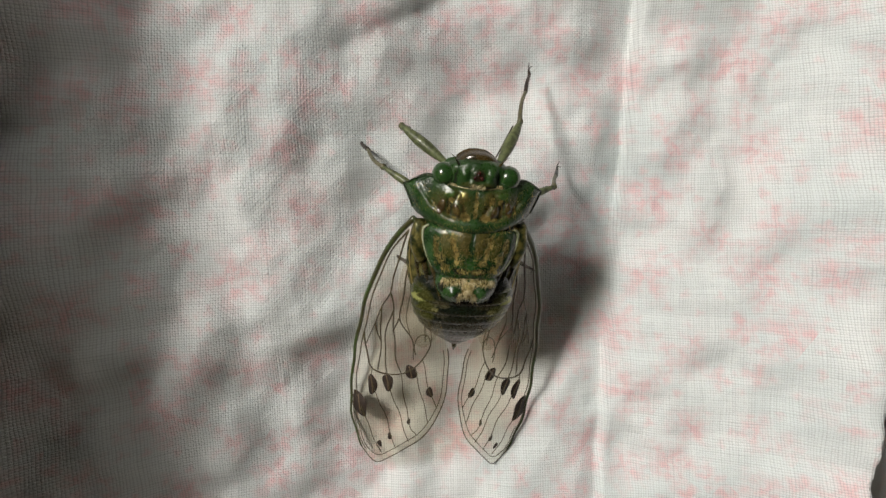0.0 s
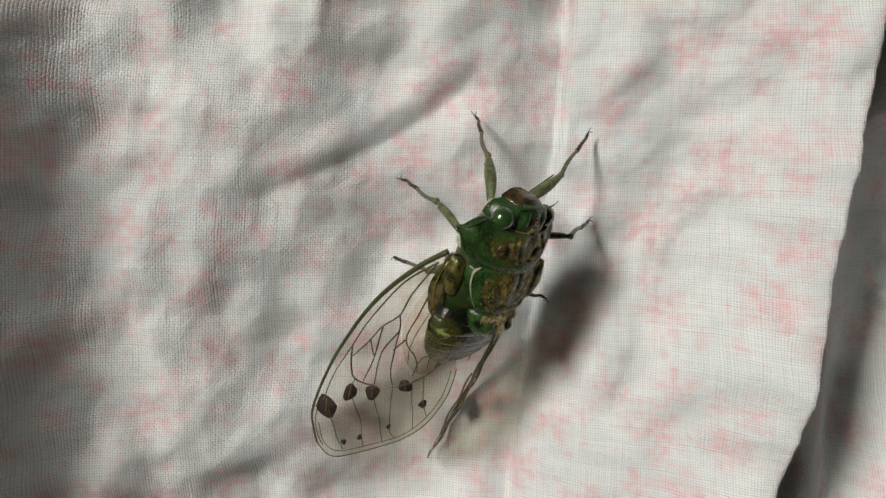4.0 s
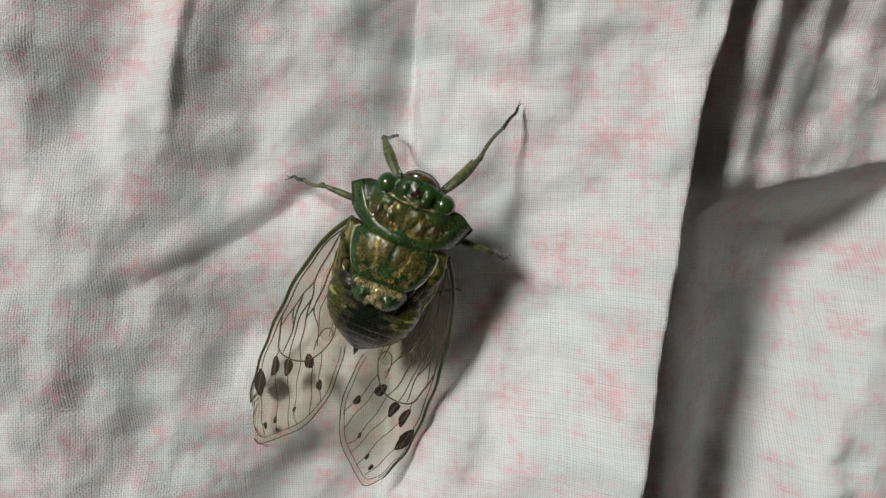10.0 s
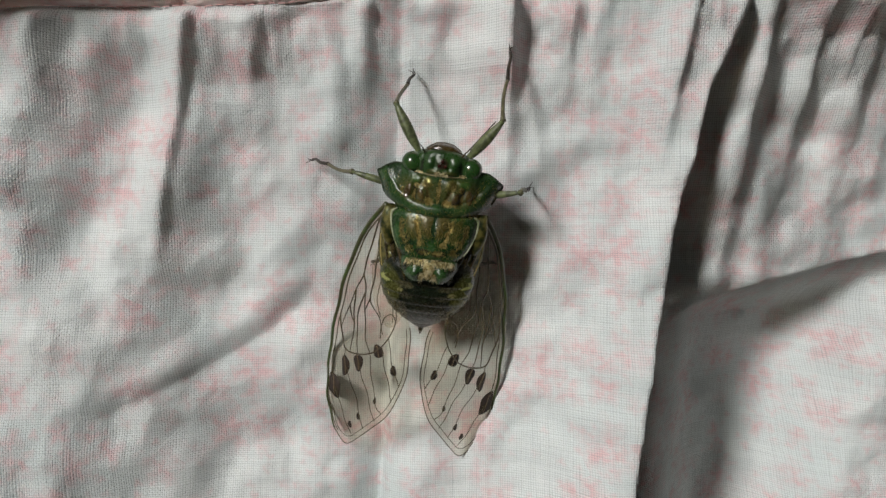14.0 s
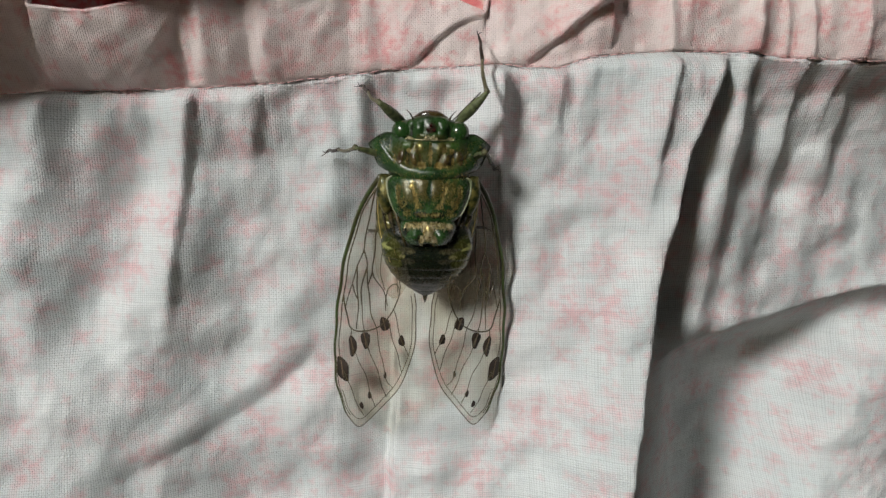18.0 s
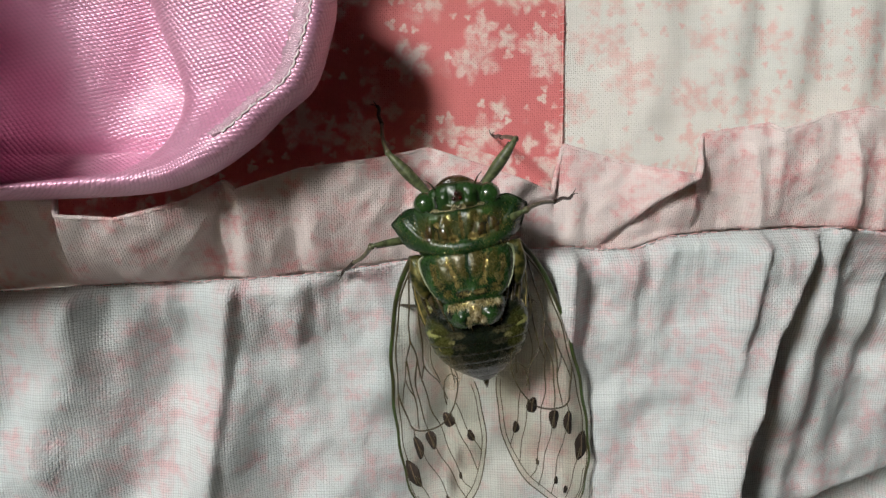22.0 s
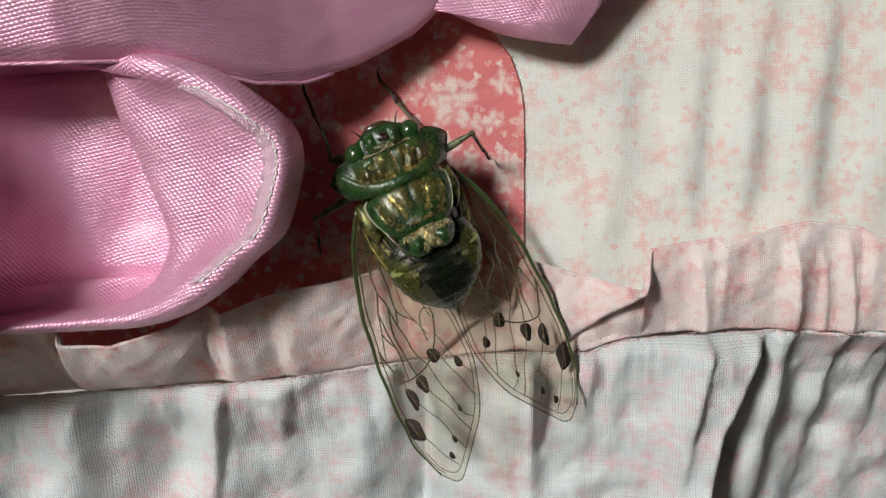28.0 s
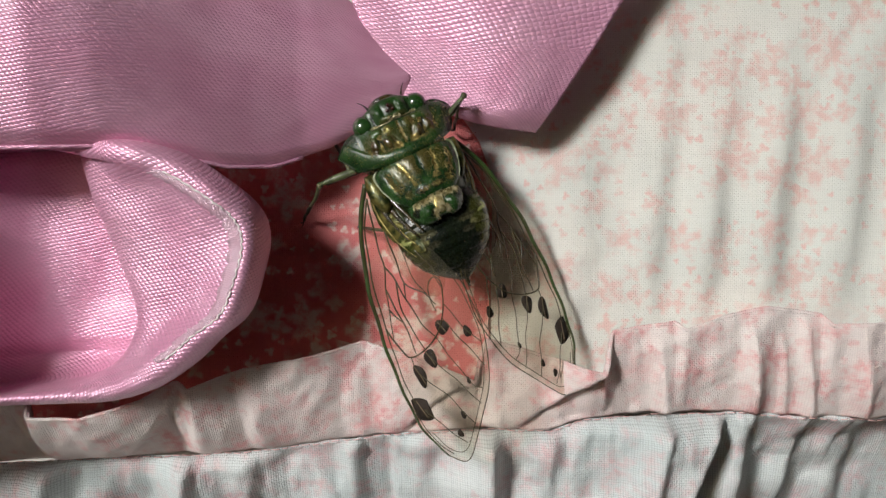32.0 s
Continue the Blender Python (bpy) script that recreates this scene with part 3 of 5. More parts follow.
def skirt_height(x, z):
    h = curve(x, (-90, -34, -28, -20, -10, 5, 20, 29, 35, 46, 60, 75, 90, 140), (-0.5, -0.5, -1.0, -2.8, -5.0, -8.0, -10.0, -9.8, -7.6, -3.4, 1.8, 2.6, -4, -5), 2.2)
    h = h * np.interp(z, (-60, 0, 40, 70, 84), (1.0, 1.0, 0.75, 0.45, 0.1)) - 1.0
    # the cloth beside the deep fold slopes down towards it
    h = h + curve(x, (-90, -44, -34, -20, -10, 5, 20, 140), (2, 4, 5, 5.4, 4.6, 2.4, 0, 0), 3.0) * smooth((z + 40) / 42) * smooth((92 - z) / 40)
    # the high fold at one side; its unseen crest is added height to shade the cloth beside it
    h = h + curve(x, (-90, -78, -70, -63, -56, -50, -44, -38, -32, -27, -20), (80, 78, 55, 36, 23, 18, 11.5, 5.5, 2, 0, 0), 2.2) * np.interp(z, (-60, 10, 55, 75, 84), (1.0, 1.0, 1.0, 0.7, 0.3))
    h = h - 4.4 * smooth((84 - z) / 24)
    # the deep fold line beside which the insect walks
    d = x - np.interp(z, (-60, -24, 0, 14, 33, 44, 59, 70, 82), (25, 28.2, 30.6, 31.4, 33.0, 33.2, 33.8, 34.5, 34.3))
    amp = np.interp(z, (-60, -30, -5, 15, 35, 70, 82), (1.5, 2.4, 3.4, 3.8, 4.0, 3.2, 1.6))
    h = h + amp * np.where(d < 0, 0.5 * np.exp(-(((d + 10) / 6) ** 2)) - 0.95 * np.exp(d / 4.6), 0.5 * (smooth(d / 1.4) * 2 - 1) * np.exp(-d / 22) - 0.45 * np.exp(-d / 22))
    # the edge of the broad panel, where the cloth drops back
    e = x - np.interp(z, (-60, -45, -17, -3, 10, 25, 35, 46, 58, 68, 76, 84), (58.2, 61.2, 66.2, 69, 70.4, 72.2, 74, 76, 78.6, 80.6, 84.2, 87))
    drop = np.interp(z, (-60, 0, 30, 45, 60, 78, 84), (19, 19, 18, 15, 11, 8, 2.5))
    h = h + drop * (0.30 * np.exp(-((np.minimum(e, 0) / 8) ** 2)) * (e < 0) + (e >= 0) * (0.30 - 1.0 * smooth(e / 2.6) - 0.95 * smooth(e / 40)))
    # gathers that fan out below the seam
    h = h + fold(x, z, (20, 35, 48, 66, 82), (-8, -5.5, -1.3, 3.0, 3.6), (0, 1.0, 2.6, 5.0, 3.8), 7, 5.5)
    h = h - fold(x, z, (30, 42, 51, 66, 82), (-16, -14, -10.6, -6, -5), (0, 3.4, 4.8, 3.2, 0.5), 9, 5) + fold(x, z, (36, 52, 68, 82), (-25, -22.5, -19.5, -18.8), (0, 2.6, 3.2, 0.8), 8, 6)
    h = h + fold(x, z, (50, 66, 82), (9, 12, 14.2), (0, 1.8, 2.4), 5, 3.0)
    h = h + fold(x, z, (60, 70, 82), (28, 28.5, 29.2), (0, 1.2, 2.2), 2.5, 1.6)
    h = h + fold(x, z, (50, 62, 74, 82), (50, 50.5, 50.8, 50.6), (0, 2.6, 5.0, 3.6), 6, 1.8)
    h = h + fold(x, z, (62, 82), (59, 60.5), (0, 2.0), 2.4, 1.6) + fold(x, z, (60, 82), (64, 65.2), (0, 1.9), 2.4, 1.6)
    h = h + fold(x, z, (45, 60, 82), (72, 74, 78.4), (0, 1.2, 2.2), 6, 3)
    h = h + fold(x, z, (28, 42, 60, 72, 82), (85, 88, 90, 91.5, 92.4), (0, 2.4, 3.8, 4.2, 3.0), 4.6, 3.2)
    h = h + fold(x, z, (40, 54, 68, 82), (97, 99, 101, 101.2), (0, 2.2, 3.4, 2.8), 4.4, 2.6)
    h = h + fold(x, z, (40, 60, 82), (112, 112, 110), (1.0, 3.0, 2.6), 6, 3.0)
    h = h + fold(x, z, (60, 82), (-19, -18.6), (0.6, 2.2), 6, 3.0) - fold(x, z, (40, 60, 76), (-34, -31, -28), (1.5, 3.0, 1.5), 7, 7)
    for top, slant, low, size in ((-18.8, 0.02, 62, 1.0), (3.4, 0.16, 34, 1.9), (14.0, 0.22, 58, 1.2), (29.4, 0.02, 66, 1.2), (50.8, 0.02, 58, 1.6), (77.8, 0.16, 52, 2.0), (92.4, 0.10, 56, 1.8), (101.4, 0.04, 62, 2.0), (108, 0.05, 60, 1.6)):
        d = x - (top - slant * (82 - z))
        h = h + size * smooth((z - low) / 22) * np.exp(-((d / np.where(d < 0, 2.6, 0.9)) ** 2))
    fan = np.interp(z, (18, 45, 66, 82), (0, 0.5, 1.0, 0.8)) * np.interp(x, (-70, -20, 25, 40, 75, 90, 136), (1.0, 1.0, 0.5, 0.5, 0.6, 1.2, 1.2))
    h = h + fan * (1.0 * lump(x - 0.12 * z, z * 0.12, 13, 51) + 0.4 * lump(x, z * 0.2, 6.5, 53))
    # slanting creases
    c = z - np.interp(x, (-14, -10, -0.8, 8.4, 16.5, 20), (16.6, 17.9, 21.8, 26.8, 32.4, 35.6))
    on = smooth((x + 14) / 8) * smooth((21 - x) / 6)
    h = h + on * (1.1 * np.exp(-(((c - 3.4) / 3.2) ** 2)) - 1.1 * np.exp(-np.abs(c) / np.where(c > 0, 2.4, 2.2)))
    c = z - np.interp(x, (-40, -20, 0, 20), (-28, -24, -16, -4))
    h = h + 1.6 * smooth((x + 40) / 10) * smooth((24 - x) / 8) * np.exp(-((c / np.where(c > 0, 7, 3.5)) ** 2))
    c = z - np.interp(x, (80, 86, 95, 106, 125), (30.2, 33.2, 35.9, 38.4, 43))
    h = h + 8.0 * smooth((x - 77) / 14) * np.where(c > 0, np.exp(-c / 18), np.exp(c / 3.2))
    c = (x - 104) * 0.9 - (z + 4.5) * 0.34
    h = h + smooth((x - 76) / 18) * smooth((39 - z) / 10) * (-12 + 20 * smooth((c + 6) / 17))
    # the hollows along the insect's way
    for x0, z0, deep, wx, wz in ((17, -21, 6.5, 15, 14), (53, 20, 4.6, 12, 26), (-8, -44, 7.0, 18, 14), (7, 6, 3.4, 12, 15)):
        h = h - deep * np.exp(-(((x - x0) / wx) ** 2) - ((z - z0) / wz) ** 2)
    near = np.exp(-(((z - 78) / 10) ** 2))
    h = h + 2.0 * lump(x, z, 32, 5) + 0.85 * lump(x, z, 12, 8) + 0.13 * lump(x, z, 4.6, 12) + near * (0.32 * lump(x, z * 0.25, 5.0, 41) + 0.2 * lump(x, z * 0.4, 2.6, 43))
    return h


def build_skirt():
    xs = np.linspace(-78, 136, 400)
    bs = np.linspace(0, 1, 250)

    def point(a, b):
        top = seam_z(a)
        z = -66 + (top + 66) * b
        h = skirt_height(a, z)
        pinch = np.exp(-((top - z) / 1.3) ** 2)
        return a, h * (1 - 0.75 * pinch) - 2.2 * pinch, z

    ob = sheet("skirt_cloth", xs, bs, point, SKIRT)
    tagged(ob, "sheer white muslin skirt printed with faded pink blossoms, hanging in soft folds", "cloth", kind="structure")
    return ob


TOP = ((-80, 92), (-26, 92.5), (-17, 92.2), (-16.2, 89.9), (-9.4, 89.2), (-1, 91.1), (4.2, 93.6), (5.8, 92.3), (14, 94.8), (24, 95.9), (31.2, 97.2), (38, 94.9), (44, 92.6), (48.6, 90.4), (50.2, 97.2),
       (59, 94.3), (68.4, 92.2), (70.2, 98.0), (79.6, 99.3), (81, 98.2), (88, 100.2), (94, 101.2), (102.6, 99.8), (104, 98.3), (140, 98))
TOP_H = ((-80, 9), (-26, 9.5), (-17, 9.6), (-16.2, 12.6), (-9, 12), (-1, 9.6), (4, 7), (6, 8.6), (14, 6.2), (24, 3.6), (31, 1.6), (38, 1.4), (48.6, 3.4), (50.2, 0.8), (59, 1.6), (68.4, 4.6), (70.2, 1.0), (79.6, 0.8), (81, 2.2), (94, 0.6), (102.6, 0.4), (104, 2.4), (140, 0.5))


def build_ruffle():
    xs = np.linspace(-78, 136, 520)
    bs = np.linspace(0, 1, 30)
    tx, tz = np.array(TOP).T
    hx, hh = np.array(TOP_H).T

    def point(a, b):
        z0, z1 = seam_z(a), np.interp(a, tx, tz)
        z = z0 + (z1 - z0) * b
        top = np.interp(a, hx, hh)
        puff = 1.2 * np.sin(np.pi * b) ** 0.8
        crimp = 0.3 * lump(a, z * 0.3, 7, 17)
        for x0, s0, w in ((-18.6, 2.2, 5), (3.5, 2.0, 6), (14, 1.5, 4), (29.2, 1.4, 3), (34, 1.6, 3), (50.6, 2.4, 5), (60, 1.0, 3), (65, 1.2, 3), (78.4, 1.9, 5), (92.4, 2.2, 4), (97.5, 1.2, 2.5), (101.4, 1.8, 3), (110, 2.0, 5), (118, 1.5, 5), (-33, 2, 6)):
            d = a - x0 + 0.8 * b
            tooth = np.where(d < 0, -1.1 * np.exp(d / w), 0.9 * np.exp(-d / (w * 1.2)))
            tooth = tooth * (1 - 0.95 * np.exp(-((d / 0.9) ** 2))) * np.interp(x0, (80, 92), (1, 0.5))
            crimp = crimp + 1.1 * s0 * tooth * np.interp(b, (0, 0.15, 0.6, 1), (0.5, 1.0, 0.8, 0.25))
        for x0, size, w in ((78.4, 1.7, 1.5), (92.4, 2.0, 1.6), (97.5, 0.9, 1.0), (101.4, 1.6, 1.2), (110, 1.8, 1.8)):
            d = a - x0 + 1.5 * b
            crimp = crimp + size * (1.3 * np.exp(-((d / np.where(d < 0, w, 0.7 * w)) ** 2)) - 0.6 * np.exp(-(((d - 3.2 * w) / (2.2 * w)) ** 2))) * np.interp(b, (0, 0.2, 0.7, 1), (0.7, 1.0, 0.6, 0.1))
        crimp = crimp - 0.6
        tuck = 0
        for start, end, size in ((36.5, 49.2, 2.2), (55, 69.2, 2.6), (-6, 4.6, 1.2)):
            edge = start + (end - start) * b
            front = np.exp(-(np.minimum(a - edge, 0) / 9) ** 2) * smooth((edge - a) / 0.9 + 0.5)
            behind = smooth((a - edge) / 0.9 + 0.5) * smooth((end + 1.0 - a) / 1.5)
            tuck = tuck + size * front - 0.5 * size * behind
        tuck = tuck * np.interp(b, (0, 0.12, 0.85, 1), (0.1, 1.0, 0.8, 0.4))
        low = 1 - 0.62 * smooth((a - 24) / 9) * smooth((66 - a) / 8)  # pressed flat where the insect crosses
        h = -2.2 + ((top + 2.2) * b**0.8 + puff + crimp + tuck) * low + 0.35 * lump(a, z, 9, 21) * b + 0.15 * lump(a, z, 3.5, 22)
        return a + 0.25 * np.sin(b * 3 + a * 0.2), h, z

    ob = sheet("ruffle", xs, bs, point, RUFFLE, thick=0.5)
    tagged(ob, "gathered cotton ruffle printed with pale pink blossoms above a stitched seam", "ruffle", kind="structure")
    x = np.linspace(-77, 135, 700)
    px, ph, pz = point(x, np.ones_like(x))
    rim = tube(np.stack([px, -ph + 0.25, pz], 1), 0.33, 6)
    mesh_object("hem", *rim, RUFFLE, ob, "rolled hem along the top edge", uvs=np.array(rim[0])[:, [0, 2]])
    return ob


def build_seam(ruffle):
    """The gathering thread: short stitches along the seam."""
    x = -30.0
    rnd = random.Random(4)
    while x < 118:
        n = 1.5 + rnd.uniform(-0.2, 0.3)
        xs = np.linspace(x, x + n * 0.72, 5)
        zs = seam_z(xs) + 0.12 * np.sin(xs)
        h = -1.85 + 0.2 * np.sin(np.linspace(0, math.pi, 5))
        v, f = tube(np.stack([xs, -h, zs], 1), 0.075, 5)
        mesh_object("stitch", v, f, RUFFLE, ruffle)
        x += n


def build_back():
    def point(a, b):
        h = -6.0 + 0.5 * lump(a, b, 22, 31) + 0.15 * lump(a, b, 7, 33)
        for x0, s in ((66, 0.5), (77, 0.8), (86, 1.0), (96, 1.1), (108, 1.0), (120, 1.0)):
            d = a - x0 - (b - 110) * 0.10
            h = h + 1.7 * s * smooth((b - 92) / 18) * smooth((150 - b) / 34) * np.exp(-((d / np.where(d < 0, 5.5, 2.4)) ** 2))
        return a, h, b

    ob = sheet("back_cloth", np.linspace(-78, 136, 220), np.linspace(83.5, 178, 110), point, BACKING)
    return tagged(ob, "cream cotton bodice printed with coral blossoms behind the ruffle", "cloth", kind="structure")


def build_applique():
    """The red panel with a curved edge, a little proud of the cloth behind it."""
    ez, ex = (84.5, 97, 114, 120, 124, 128, 132, 137, 141, 144), (51.2, 51.2, 51.9, 52.0, 51.5, 50.2, 47.4, 41, 32, 18)

    def point(a, b):
        edge = np.interp(b, ez, ex)
        x = -70 + (edge + 70) * a
        h = -5.7 + 0.5 * lump(x, b, 22, 31) - 0.1 * np.exp(-((edge - x) / 0.6) ** 2)
        return x, h, b

    ob = sheet("applique", np.linspace(0, 1, 160), np.linspace(84.5, 144, 90), point, RED)
    z = np.linspace(85, 143, 160)
    x = np.interp(z, ez, ex)
    v, f = tube(np.stack([x - 0.3, 5.72 - 0.5 * lump(x, z, 22, 31), z], 1), 0.16, 6)
    mesh_object("edging", v, f, RED, ob, "turned-under edge", uvs=np.array(v)[:, [0, 2]])
    rnd = random.Random(8)
    for k in range(46):
        zz = 86 + k * 1.2
        xx = float(np.interp(zz, ez, ex)) - 0.25
        dy = 1.0 - 0.5 * float(lump(np.array([xx]), np.array([zz]), 22, 31)[0])
        v, f = tube([(xx - 0.5, 4.65 + dy, zz), (xx + 0.1, 4.55 + dy, zz + 0.12), (xx + 0.65, 5.1 + dy, zz + 0.2 + rnd.uniform(-0.1, 0.1))], 0.05, 4)
        mesh_object("stitch", v, f, RED, ob)
    return tagged(ob, "coral red cotton applique printed with white flowers and dots", "applique")


# ---- the satin bow ----
def build_bow():
    bow = new("ribbon_bow")
    tagged(bow, "pink satin ribbon bow with a stitched hem lying on the bodice", "ribbon bow")

    # the open loop: a hollow that turns at a crease, then rises to its hemmed, rolled mouth
    rows = np.linspace(0, 1, 150)
    outer = np.array([0.6, 0.9]) + spline([(-30, 130.5), (-8, 130), (1, 128.6), (8, 126), (14, 122), (18, 118), (19, 114), (18, 109), (16, 104), (12, 100.6), (8, 97), (2, 93.5), (-6, 91.7), (-24, 91.4)], 150)
    inner = np.array([0.6, 0.9]) + spline([(-30, 129.5), (-11, 129.2), (-7, 127.6), (-6, 124), (-5.4, 120.5), (-4, 116), (-2.6, 112), (-1, 108), (0, 104.6), (0, 102), (-2, 98), (-6, 95), (-12, 93.2), (-28, 92.6)], 150)
    away = outer - np.array([-12, 110.5])
    away /= np.linalg.norm(away, axis=1)[:, None]
    low = np.interp(rows, (0, 0.2, 0.75, 0.9, 1), (0.8, 1, 1, 0.85, 0.8))
    knots = []
    for k in range(150):
        o, n, far = outer[k], inner[k], np.array([-76, 131 - 40 * rows[k]])
        hem = o - 3.6 * away[k] * np.interp(rows[k], (0, 0.12, 0.8, 1), (0.4, 1, 1, 0.4))
        dent = np.interp(rows[k], (0, 0.15, 0.8, 1), (0.3, 1, 1, 0.4))
        body = 19.0 * low[k]
        # the far side, out of view, is raised to throw shade into the hollow
        knots.append([(*far, body + 26), (*(far * 0.49 + n * 0.51), body + 25), (*(far * 0.42 + n * 0.58), body + 6), (*(far * 0.22 + n * 0.78), body - 14 * dent), (*(far * 0.012 + n * 0.988), body - 15.5 * dent), (*n, body - 8.5 * dent), (*(n * 0.9 + hem * 0.1), body - 4.6 * dent), (*(n * 0.5 + hem * 0.5), body - 2.4 * dent),
                      (*hem, body + 0.3), (*(o - 1.4 * away[k]), body + 0.6), (*(o - 0.2 * away[k]), body - 2.6), (*(o - 0.3 * away[k]), body - 7), (*(o - 3 * away[k]), body - 11.5)])
    lines = np.stack([spline(q, 121) for q in knots])
    lines[:, :, 2] += 0.25 * lump(lines[:, :, 0], lines[:, :, 1], 9, 61) + 0.5 * lump(lines[:, :, 0], lines[:, :, 1], 21, 63)

    run = np.concatenate([np.zeros((150, 1)), np.cumsum(np.linalg.norm(np.diff(lines, axis=1), axis=2), axis=1)], axis=1)

    def loop(a, b):
        return lines[:, :, 0], lines[:, :, 2], lines[:, :, 1]

    part = sheet("loop", np.linspace(0, 1, 121), rows, loop, SATIN, bow, "open satin loop", uv=lambda a, b: (run, lines[:, :, 1]))
    # the crinkled white overlocking inside the mouth, and the bright rim of the ribbon
    strip = lines[34:118, 79:84]

    def hem(a, b):
        rough = 0.28 * lump(strip[:, :, 0] * 1.6, strip[:, :, 1], 1.9, 71) * (0.5 + 0.5 * a)
        frayed = 0.35 * np.sin(b * 150) * np.sin(b * 61) * (a < 0.08)
        return strip[:, :, 0] + frayed, strip[:, :, 2] + 0.22 + rough, strip[:, :, 1]

    sheet("hem", np.linspace(0, 1, 5), np.linspace(0, 1, 84), hem, HEM, part, "crinkled whitish overlocked hem", uv=lambda a, b: (a * 4, b * 60))
    row = []
    for k in range(36, 116):
        p = lines[k, 83]
        row.append((p[0] + 0.12 * math.sin(k * 2.1), -p[2] - 0.5 - 0.08 * math.sin(k * 0.9), p[1]))
    v, f = tube(spline(row, 300), 0.14 + 0.03 * np.sin(np.arange(300) * 0.62), 5)
    mesh_object("stitches", v, f, THREAD, part, "line of white stitching")
    v, f = tube([(q[0], -q[2], q[1]) for q in lines[4:140, 101]], 0.36 + 0.08 * np.sin(np.arange(136) * 0.8), 6)
    mesh_object("selvedge", v, f, SATIN, part, uvs=np.array(v)[:, [0, 2]])

    # the broad band above the loop
    def band(a, b):
        x = -76 + 116 * a
        low = np.interp(x, (-76, -18, 1, 9, 14, 20, 27.6, 35.4, 39, 41), (129, 128.3, 128.2, 126.4, 125, 124.9, 127.4, 131.4, 134.5, 137))
        high = np.interp(x, (-76, -18, 10, 30, 41), (168, 168, 163, 150, 141))
        z = low + (high - low) * b
        tall = np.interp(x, (-76, 0, 14, 24, 34, 40), (14, 13, 10, 7, 5, 4))
        h = np.interp(x, (-76, -8, 6, 14, 24, 40), (13, 12, 7, 4, 1, -2)) + tall * np.sin(np.pi * np.clip(0.27 + b * 0.66, 0, 1)) ** 0.7 * np.where(b < 0.05, 0.86 + b * 2.8, 1.0)
        h = h + 0.8 * np.sin(x * 0.16 + b * 5)
        return x, h, z

    part = sheet("band", np.linspace(0, 1, 130), np.linspace(0, 1, 60), band, SATIN, bow, "broad satin band", uv=lambda a, b: (a * 116, b * 40))
    t = np.linspace(0.3, 0.86, 60)
    x, h, z = band(t, np.zeros(60))
    v, f = tube(np.stack([x, -h, z], 1), 0.32, 6)
    mesh_object("selvedge", v, f, SATIN, part, uvs=np.array(v)[:, [0, 2]])

    # the tail that comes out of the knot
    def tail(a, b):
        x0 = np.interp(b, (0, 0.25, 0.6, 1), (37, 37, 33, 27))
        z0 = np.interp(b, (0, 0.25, 0.6, 1), (136.5, 135, 145, 160))
        x1 = np.interp(b, (0, 0.25, 0.6, 1), (58.4, 61, 67, 79))
        z1 = np.interp(b, (0, 0.25, 0.6, 1), (129.0, 132.4, 141, 160))
        x, z = x0 + (x1 - x0) * a, z0 + (z1 - z0) * a - 1.6 * np.sin(np.pi * a) * (1 - b)
        h = 0 + 4.5 * np.sin(np.pi * np.clip(0.1 + 0.62 * a, 0, 1)) ** 0.8 - 3.0 * (1 - b) ** 6 + 0.5 * np.sin(9 * a + 4 * b)
        return x, h, z

    sheet("tail", np.linspace(0, 1, 70), np.linspace(0, 1, 60), tail, SATIN, bow, "satin tail end", uv=lambda a, b: (a * 30, b * 32))
    v, f = ball((37, 2, 142), 5.5, (0.8, 0.6, 1.2))
    mesh_object("knot", v, f, SATIN, bow, uvs=np.array(v)[:, [0, 2]])
    return bow


# ---- the cicada ----
def bug_part(name, verts, faces, mat, parent, label=""):
    return mesh_object(name, verts, faces, mat, parent, label, insect=True)


def mirror(points):
    return [(-x, z) for x, z in points]


def both(side):
    """A closed outline from its right half, given from the front end to the hind end."""
    return closed(list(side) + mirror(side[::-1]), 64)


def plate(outline, surf, thick=1.2, rings=40, drop=0.5):
    """A shell over an outline in x and z whose height follows surf(x, z), rounded down at its rim and closed behind."""
    o = np.asarray(outline, float)
    c = o.mean(0)
    n = len(o)
    verts, faces = [], []
    for r in range(rings, 0, -1):
        f = r / rings
        for q in o:
            x, z = c + (q - c) * f
            verts.append((x, surf(x, z) + drop * f**14, z))
    verts.append((c[0], surf(*c), c[1]))
    for r in range(rings - 1):
        for k in range(n):
            k2 = (k + 1) % n
            faces.append((r * n + k, r * n + k2, (r + 1) * n + k2, (r + 1) * n + k))
    for k in range(n):
        faces.append(((rings - 1) * n + k, (rings - 1) * n + (k + 1) % n, rings * n))
    base = len(verts)
    for q in o:
        x, z = c + (q - c) * 0.96
        verts.append((x, surf(x, z) + drop + thick, z))
    for k in range(n):
        k2 = (k + 1) % n
        faces.append((k2, k, base + k, base + k2))
    faces.append(tuple(base + k for k in range(n)))
    return verts, faces


def bump_at(x, z, x0, z0, rx, rz, slant=0.0):
    return math.exp(-(((x - x0 - slant * (z - z0)) / rx) ** 2) - ((z - z0) / rz) ** 2)


